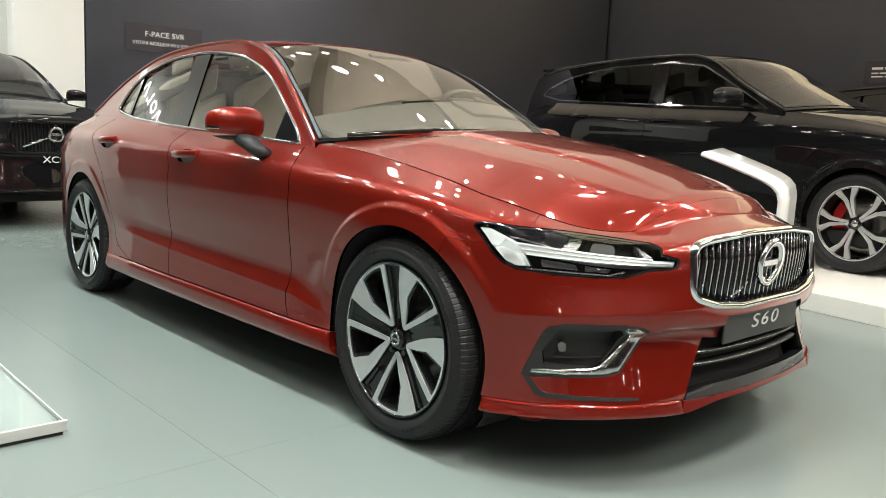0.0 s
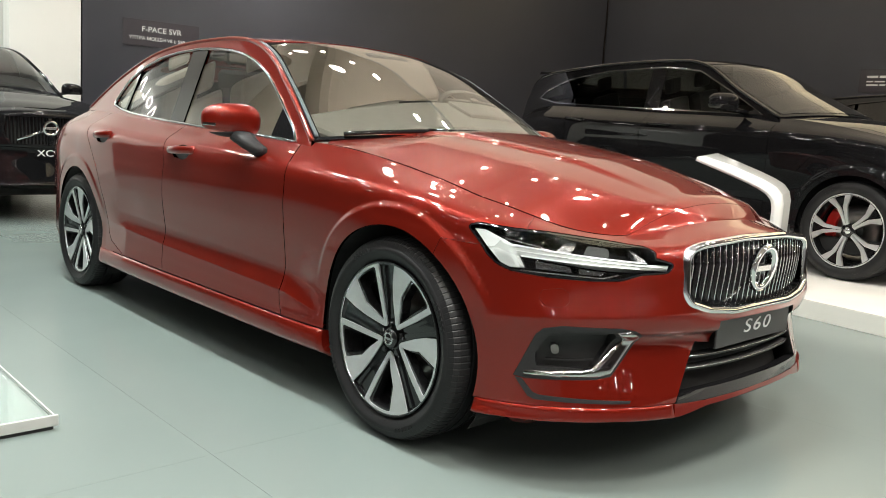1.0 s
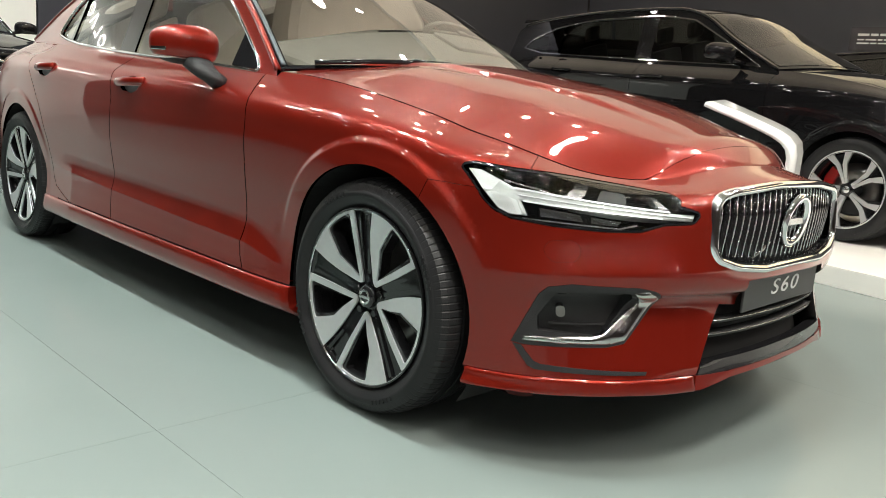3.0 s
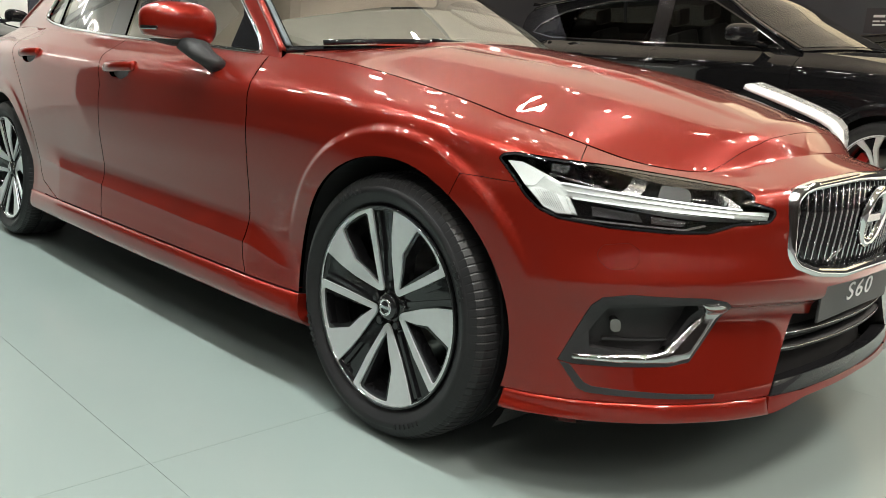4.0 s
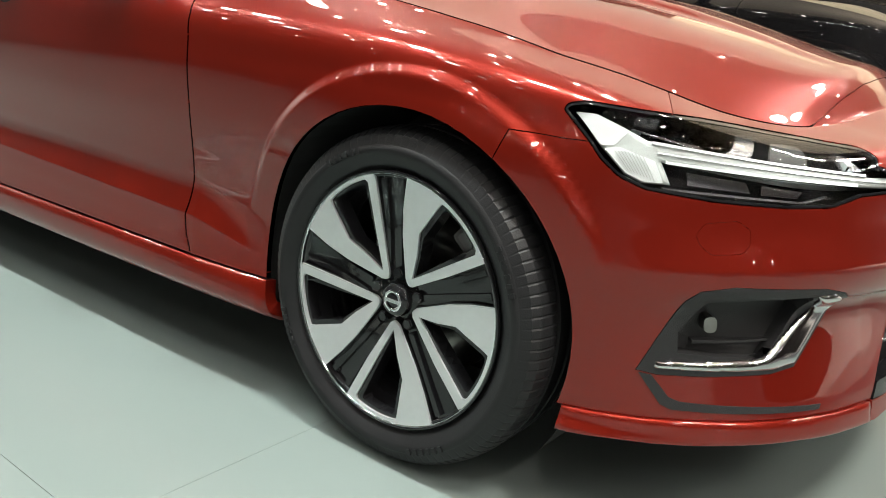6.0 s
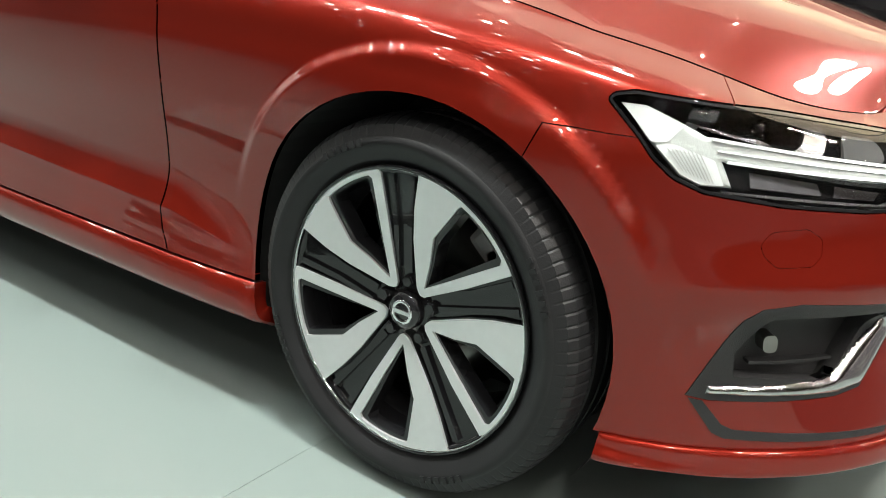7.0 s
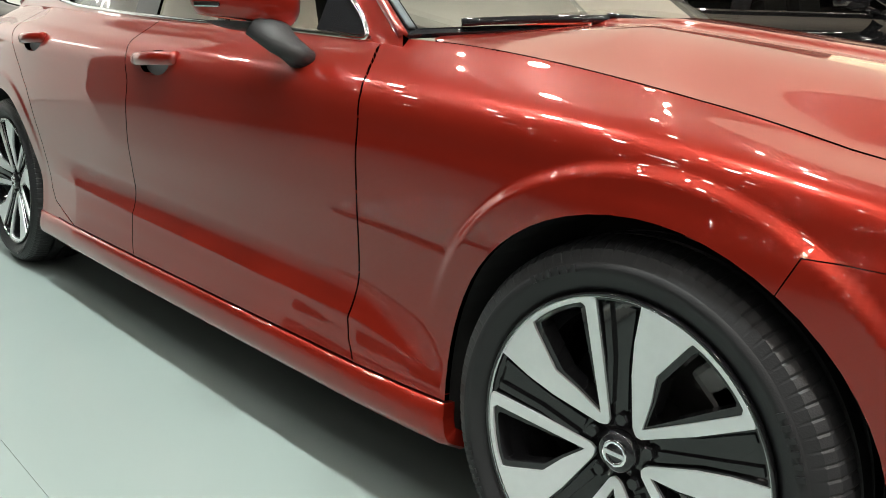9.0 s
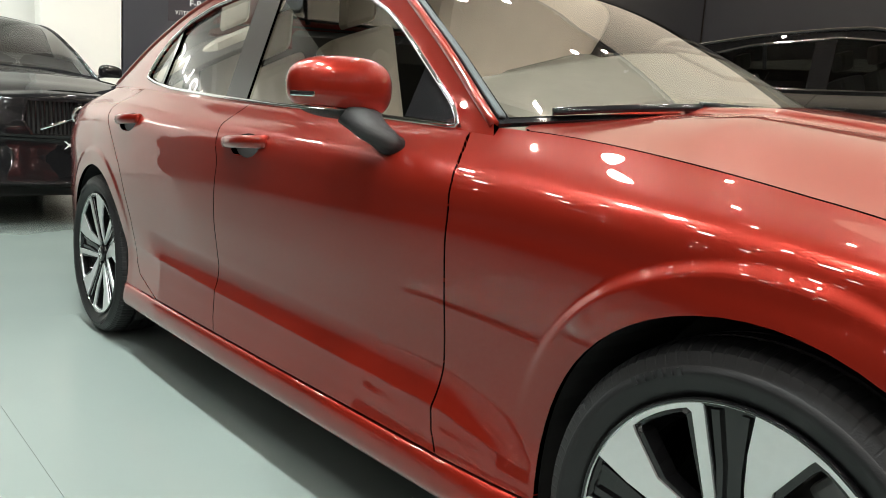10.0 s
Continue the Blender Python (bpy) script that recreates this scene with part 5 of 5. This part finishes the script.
    hz = [belt_z + .08, belt_z + .045] + [lift + low(z) * kz for z in (.945, .87, .82, .775, .745)]

    def bonnet_skin(u, w):
        e = b.at(u, np.full(len(u), 8.0))
        return np.stack([e[:, 0], e[:, 1] * (1 - w), e[:, 2] + (curve(e[:, 0], hx, hz) - e[:, 2]) * (1 - (1 - w) ** 2.2)], 1)
    part("bonnet", panel("bonnet", Field(bonnet_skin, 0, 1, 24, -1.0), [(s0 + .03, -.01), (s0 - .2, 1.01), (0.0, 1.01), (0.0, -.01)], rim=.02, step=.05, mirror="both"), BLACK_PAINT, car)
    part("floor_pan", box((rear_x, -.84 * ky, .20), (.60, .84 * ky, .32), .02), DARK, car)
    if seats:
        for x, y in ((-1.7, .38), (-1.7, -.38), (-2.7, .0)):
            part("seat", joined(box((-.08, -.25, 0), (.07, .25, .62), .06, 2, m=pose(x * kx, y, .80, 0, -18, 0)), box((-.05, -.13, 0), (.05, .13, .17), .045, 2, m=pose(x * kx - .22, y, 1.44, 0, -12, 0))), DASH, car)
        part("dashboard", box((-1.15 * kx, -.70, .85), (-.75 * kx, .70, belt_z), .05), DASH, car)
    if front:
        g = part("grille", panel("grille", b, gr, lift=-.03, rim=-.03, step=.05, mirror="both"), DARK, car)
        for k in range(-12, 13):
            y = k * .032
            x = float(b.at(np.array([abs(y)]), np.array([5.0]))[0, 0])
            part("slat", box((x - .035, y - .006, lift + .485 * kz), (x - .008, y + .006, lift + low(.69) * kz), .002), GLOSS_BLACK, g)
        part("grille_frame", panel("grille_frame", b, gr, [shrink(gr, .016)], lift=.006, rim=.03, step=.05, mirror="both"), GLOSS_BLACK, g)
        ring = revolve([(.052, -.008), (.074, -.010), (.076, .01), (.052, .01)], 32)
        bmesh.ops.transform(ring, matrix=pose(.835, 0, lift + .60 * kz, 6, 0, 90), verts=ring.verts)
        part("badge_ring", ring, CHROME, g)
        part("badge_bar", box((.83, -.05, lift + .60 * kz - .012), (.842, .05, lift + .60 * kz + .012), .002), SATIN, g)
        part("diagonal_bar", sweep([(.815, -.30, lift + .60 * kz - .12), (.825, -.06, lift + .60 * kz - .03)], [(-.012, -.004), (.012, -.004), (.012, .004), (-.012, .004)], up=(1, 0, 0)), CHROME, g)
    if wheels:
        for x in ax:
            split_spoke_wheel(pose(x, -(.915 * ky - .125), hub), car)
            split_spoke_wheel(pose(x, .915 * ky - .125, hub, 0, 0, 180), car)
    car.matrix_world = pose(*origin, 0, 0, heading)
    return car


black_suv = suv((-.15, 4.815, .12), -8.4, (1.12, 1.05, 1.26), "glossy black sport utility car on a white platform", height=1.82, long_cabin=True)
left_suv = suv((-6.92, -.22, .02), 9.0, (1.04, 1.11, 1.34), "black sport utility car with badge grille beside a white wall", height=1.76, squash=.66)
far_suv = suv((1.0, 8.2, .15), -8.4, (1.0, 1.05, 1.22), "black sport utility car standing before the charcoal wall", height=1.75, front=False)

# lettering under the badge of the car beside the white wall
letters("model_letter", "XC90", 0.086, 0.002, pose(.845, 0, .615, 90, 0, 90) @ Matrix.Diagonal((1.3, 1, 1, 1)), LETTER, left_suv, "white model letter")

# ---------------------------------------------------------------- hall
ground = tagged(part("floor", box((-14, -32, -.30), (34, 14, -.003)), JOINT), "dark bed beneath the hall floor panels", "floor", kind="structure")


def slab(x0, x1, y0, y1):
    return box((x0, y0, -.02), (x1, y1, 0.0), .0003, 1)


XS = [-14, -12.2, -9.2, -6.2, -3.2, -.18, 2.4]
YS = [-5.4, -3.4, -1.41, .59, 2.6, 4.6, 6.6, 8.6, 10.6, 14]
for xa, xb in zip(XS, XS[1:]):
    for ya, yb in zip(YS, YS[1:]):
        part("floor_panel", slab(xa + .0004, xb - .0004, ya + .0004, yb - .0004), FLOOR, ground)

tagged(part("aisle_carpet", joined(box((-14, -32, -.02), (34, -5.403, 0.0)), box((2.403, -5.4025, -.02), (34, 14, 0.0))), CARPET), "dark grey carpet of the aisle", "carpet", kind="structure")

# white platform of the neighbouring stand
edge_a, edge_b = Vector((-.13, 2.69)), Vector((.42, 2.575))
run = (edge_b - edge_a).normalized()
back = Vector((-run.y, run.x))
pts = [edge_a - run * 9, edge_a + run * 9, edge_a + run * 9 + back * 7.0, edge_a - run * 9 + back * 7.0]
bm = bmesh.new()
low = [bm.verts.new((p.x, p.y, .0005)) for p in pts]
up = [bm.verts.new((p.x, p.y, .12)) for p in pts]
bm.faces.new(up)
for i in range(4):
    bm.faces.new((low[i], low[(i + 1) % 4], up[(i + 1) % 4], up[i]))
bmesh.ops.recalc_face_normals(bm, faces=bm.faces)
bmesh.ops.bevel(bm, geom=[e for e in bm.edges if e.verts[0].co.z > .1 and e.verts[1].co.z > .1], offset=.004, segments=2, affect="EDGES")
tagged(part("platform", bm, WHITE_FLOOR), "low white laminate display platform", "platform", kind="structure")


def wall(name, a, b, z0, z1, thick, mat, label, panels=0):
    a, b = Vector(a), Vector(b)
    d = (b - a).normalized()
    n = Vector((-d.y, d.x))
    m = Matrix.Translation((a.x, a.y, 0)) @ Matrix.Rotation(math.atan2(d.y, d.x), 4, "Z")
    ln = (b - a).length
    w = tagged(part(name, box((0, 0, z0), (ln, thick, z1), .003, 1, m=m), mat), label, "wall", kind="structure")
    for k in range(panels):
        x0, x1 = ln * k / panels, ln * (k + 1) / panels
        part("wall_panel", box((x0 + .003, -.018, z0 + .02), (x1 - .003, -.0005, z1 - .01), .003, 1, m=m), mat, w)
    return w


wall("wall_charcoal_side", (-6.9, 9.7), (-8.8, 1.10), 0, 4.2, -.25, DARK_WALL, "charcoal panelled exhibition wall", 0)
wall("wall_charcoal_back", (-6.9, 9.75), (13.5, 8.9 + 3.0), 0, 4.2, .25, DARK_WALL, "charcoal panelled exhibition wall", 0)
wall("wall_white", (-9.2, -3.6), (-9.2, 1.0), 0, 5.0, .25, WHITE_WALL, "bright white exhibition wall", 0)
wall("wall_south", (33.9, -31.9), (-13.9, -31.9), 0, CEILING, .2, HALL_WALL, "brown painted hall wall")
wall("wall_east", (33.9, 13.9), (33.9, -31.9), 0, CEILING, .2, HALL_WALL, "brown painted hall wall")
wall("wall_north", (-13.9, 13.9), (33.9, 13.9), 0, CEILING, .2, HALL_WALL, "brown painted hall wall")
wall("wall_west", (-13.9, -31.9), (-13.9, 13.9), 0, CEILING, .2, HALL_WALL, "brown painted hall wall")
tagged(part("ceiling", box((-14.1, -32.1, CEILING), (34.1, 14.1, CEILING + .2)), HALL_CEIL), "pale hall ceiling", "ceiling", kind="structure")

col = tagged(part("column", box((-9.06, .25, 0), (-8.80, 1.085, 5.0), .01), WHITE_WALL), "white square column at the wall's end", "column", kind="structure")

# lit fascia above the charcoal wall
tagged(part("fascia", box((-3.2, 9.6, 3.9), (9.0, 10.2, 5.3), .01), FASCIA), "lit cream fascia above the charcoal wall", "fascia", kind="structure")


def sign(name, place, w, h, label, lines):
    s = thing(name, label, "sign", place)
    part("acrylic_sheet", box((-w / 2, -.004, -h / 2), (w / 2, .004, h / 2), .001, 1), SIGN_SHEET, s)
    for body, size, z, bars in lines:
        if bars:
            for x, ln in bars:
                part("text_bar", box((x, -.0065, z - size / 2), (x + ln, -.0045, z + size / 2)), LETTER, s)
        else:
            letters("sign_letter", body, size, .001, pose(0, -.006, z, 90, 0, 0), LETTER, s)
    return s


sign("wall_sign", pose(-8.583, 2.05, 2.17, 0, 0, 77.5), .98, .34, "dark acrylic wall sign with white lettering", (("F-PACE SVR", .10, .05, None), ("УЛТРА МОЩЕН V8 с 550 к.с.", .062, -.07, None)))
sign("wall_sign", pose(-2.05, 10.245, 2.30, 0, 0, 6), 1.0, .34, "dark acrylic wall sign with rows of small white text", (("", .034, .06, ((-.40, .15), (-.23, .10), (-.11, .18), (.09, .07), (.18, .14))), ("", .020, -.01, ((-.40, .09), (-.29, .14), (-.13, .06), (-.05, .16), (.13, .10), (.25, .12))), ("", .020, -.06, ((-.40, .16), (-.22, .08), (-.12, .13), (.03, .10)))))

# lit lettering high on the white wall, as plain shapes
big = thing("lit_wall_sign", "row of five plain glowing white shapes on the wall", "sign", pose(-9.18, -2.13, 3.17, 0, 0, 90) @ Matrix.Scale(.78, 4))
for k, x in enumerate((-.64, -.32, 0.0, .32, .64)):
    if k in (1, 4):
        g = revolve([(.08, -.02), (.13, -.02), (.13, .02), (.08, .02)], 24)
        bmesh.ops.transform(g, matrix=Matrix.Translation((x, 0, 0)), verts=g.verts)
    elif k == 2:
        g = joined(box((x - .08, -.02, -.13), (x - .03, .02, .13)), box((x - .03, -.02, -.13), (x + .10, .02, -.08)))
    else:
        g = joined(box((-.024, -.02, -.14), (.024, .02, .14), m=pose(x - .06, 0, 0, 0, 22, 0)), box((-.024, -.022, -.14), (.024, .022, .14), m=pose(x + .06, 0, 0, 0, -22, 0)))
    part("glowing_shape", g, LIT, big)

# white board stand between the two cars
st = thing("info_stand", "white bent-sheet information stand beside the bonnet", "stand", pose(-.04, 1.03, 0, 0, 0, 14))
line = [(0, .20, .985), (.12, .20, .943), (.24, .20, .899), (.30, .20, .874), (.342, .20, .850), (.368, .20, .820), (.378, .20, .780), (.378, .20, .60), (.375, .20, .012)]
sheet = sweep(line, [(-.20, -.010), (.20, -.010), (.20, .010), (-.20, .010)], up=(.2, 0, 1))
for v in sheet.verts:
    v.co.z += .07 * (v.co.y - .1) * min(1, max(0, (v.co.z - .6) / .2))
part("bent_sheet", sheet, WHITE_GLOSS, st)
part("foot", box((.10, -.02, .0005), (.46, .42, .012), .004), WHITE_GLOSS, st)

# low clear acrylic plinth with pale edges on the floor
pl = thing("acrylic_plinth", "low clear acrylic plinth with pale edges lying on the floor", "plinth", pose(-1.1, -2.11, 0, 0, 0, 0))
part("clear_slab", box((-.85, -.8, .001), (.46, .39, .046), .003), ACRYLIC, pl).visible_shadow = False
# pale strips put the light caught by the clear edges into colour
part("side_edge", box((.4605, -.80, .012), (.474, .404, .048), .003), LIT_EDGE, pl, "pale strip painted as the clear slab's lit edge")
part("far_edge", box((-.85, .3905, .044), (.4595, .396, .047), .001), LIT_EDGE, pl, "pale strip painted as the clear slab's lit edge")
# dark strip along the bottom of the side edge
part("base_strip", box((.452, -.79, .0005), (.468, .39, .011), .002), MATT_BLACK, pl, "dark strip under the side edge")


# ---------------------------------------------------------------- ceiling lamps
def spot(x, y, z, power, size=.26, color=(1.0, .975, .935), twin=0.0):
    t = thing("ceiling_spot", "black ceiling spotlight hanging from the hall roof", "lamp", Matrix.Translation((x, y, z)), group="ceiling spotlights")
    part("can", revolve([(size * .5 + .012, .0), (size * .5 + .02, .25), (.03, .27), (.03, .25), (size * .5 + .004, .22), (size * .5 + .004, .0)], 20, axis="z"), MATT_BLACK, t)
    part("hanger", sweep([(0, 0, .25), (0, 0, CEILING - z + .01)], circle(.014, 8), up=(0, 1, 0)), STEEL, t)
    if twin:
        part("second_can", revolve([(size * .5 + .012, .0), (size * .5 + .02, .25), (.03, .27), (.03, .25), (size * .5 + .004, .22), (size * .5 + .004, .0)], 20, axis="z"), MATT_BLACK, t).location = (twin, 0, 0)
        part("cross_arm", sweep([(0, 0, .26), (twin, 0, .26)], circle(.014, 8), up=(0, 1, 0)), STEEL, t)
    for dx in ((0, twin) if twin else (0,)):
        lamp = bpy.data.lights.new("spot_lamp", "AREA")
        lamp.shape, lamp.size, lamp.energy, lamp.color, lamp.spread = "DISK", size, power / (2 if twin else 1), color, radians(120)
        ob = new("spot_lamp", lamp)
        ob.parent = t
        ob.location = (dx, 0, -.004)


def share(x, y):
    """How strong a lamp of its row is: dimmer at the aisle's far end, brighter over the platforms."""
    if abs(x) < 3:
        return (1.8 if y > -3 else .9) if x < 1 else 1.9 if y == -1.45 else 2.6
    return 2.4 if x < -7 else .8 if x < 3 else 1.6 if y == -1.45 else 1.8 if y > 3 else 3.6


for y, power in ((-6.0, 8), (-3.6, 13), (-1.45, 46), (1.3, 5), (3.4, 46), (7.4, 10)):
    for i, x in enumerate((-7.5, -5.0, -2.6, -.2, 2.2, 4.8)):
        spot(x + (.5 * ((i * 7 + int(y)) % 3 - 1) if y != -1.45 else -.1), y + (.25 * (i % 2) if y != -1.45 else 0), CEILING - .75, power * share(x, y), size=.42 if y > 3 else .26, color=(.92, 1.0, .955) if y < -1 and x < 1 else (1.0, .945, .86), twin=.55 if y in (-1.45, 3.4) else 0.0)

# spotlights across the aisle, added as warm fill for the shade under the bumper
for x, y in ((8.6, -6.4), (11.5, -1.6), (9.8, 3.2), (6.4, -9.2), (14.0, -5.0)):
    spot(x, y, CEILING - .75, 260, size=.3, color=(1.0, .91, .80))

# rows of small lamps in the hall ceiling
lamps = bmesh.new()
for i in range(14):
    for j in range(14):
        x, y = -8.6 + 3.0 * i + .9 * (j % 2), -30 + 2.8 * j + .6 * (i % 2)
        bmesh.ops.create_cube(lamps, size=.064, matrix=Matrix.Translation((x, y, CEILING - .02)))
for y in (-2.7, 2.3, 5.3):
    for i in range(15):
        bmesh.ops.create_cube(lamps, size=.075, matrix=Matrix.Translation((-6.2 + .95 * i + .2 * (i % 3), y + .12 * (i % 2), CEILING - .5)))
tagged(part("hall_lamps", lamps, BULB), "rows of small lit lamps in the hall ceiling", "lamps", kind="stuff")

# lit fabric canopy over the neighbouring stand
oval = [(-3.6 + 5.6 * math.copysign(abs(math.cos(t)) ** .7, math.cos(t)), 6.3 + 3.2 * math.copysign(abs(math.sin(t)) ** .7, math.sin(t))) for t in np.linspace(0, 2 * math.pi, 49)[:-1]]
canopy = thing("lit_canopy", "large warm white lit fabric canopy hung under the ceiling", "canopy", pose(0, 0, 4.72))
bm = bmesh.new()
bm.faces.new([bm.verts.new((x, y, 0)) for x, y in oval][::-1])
part("lit_fabric", bm, CANOPY, canopy, "glowing warm white fabric")
part("canopy_frame", sweep([(x, y, .04) for x, y in oval], [(-.03, -.06), (.03, -.06), (.03, .06), (-.03, .06)], closed=True), STEEL, canopy)
for x, y in ((-7.5, 6.3), (.4, 6.3), (-3.6, 8.9), (-3.6, 3.7)):
    part("hanger", sweep([(x, y, .0), (x, y, CEILING - 4.71)], circle(.012, 8), up=(0, 1, 0)), STEEL, canopy)
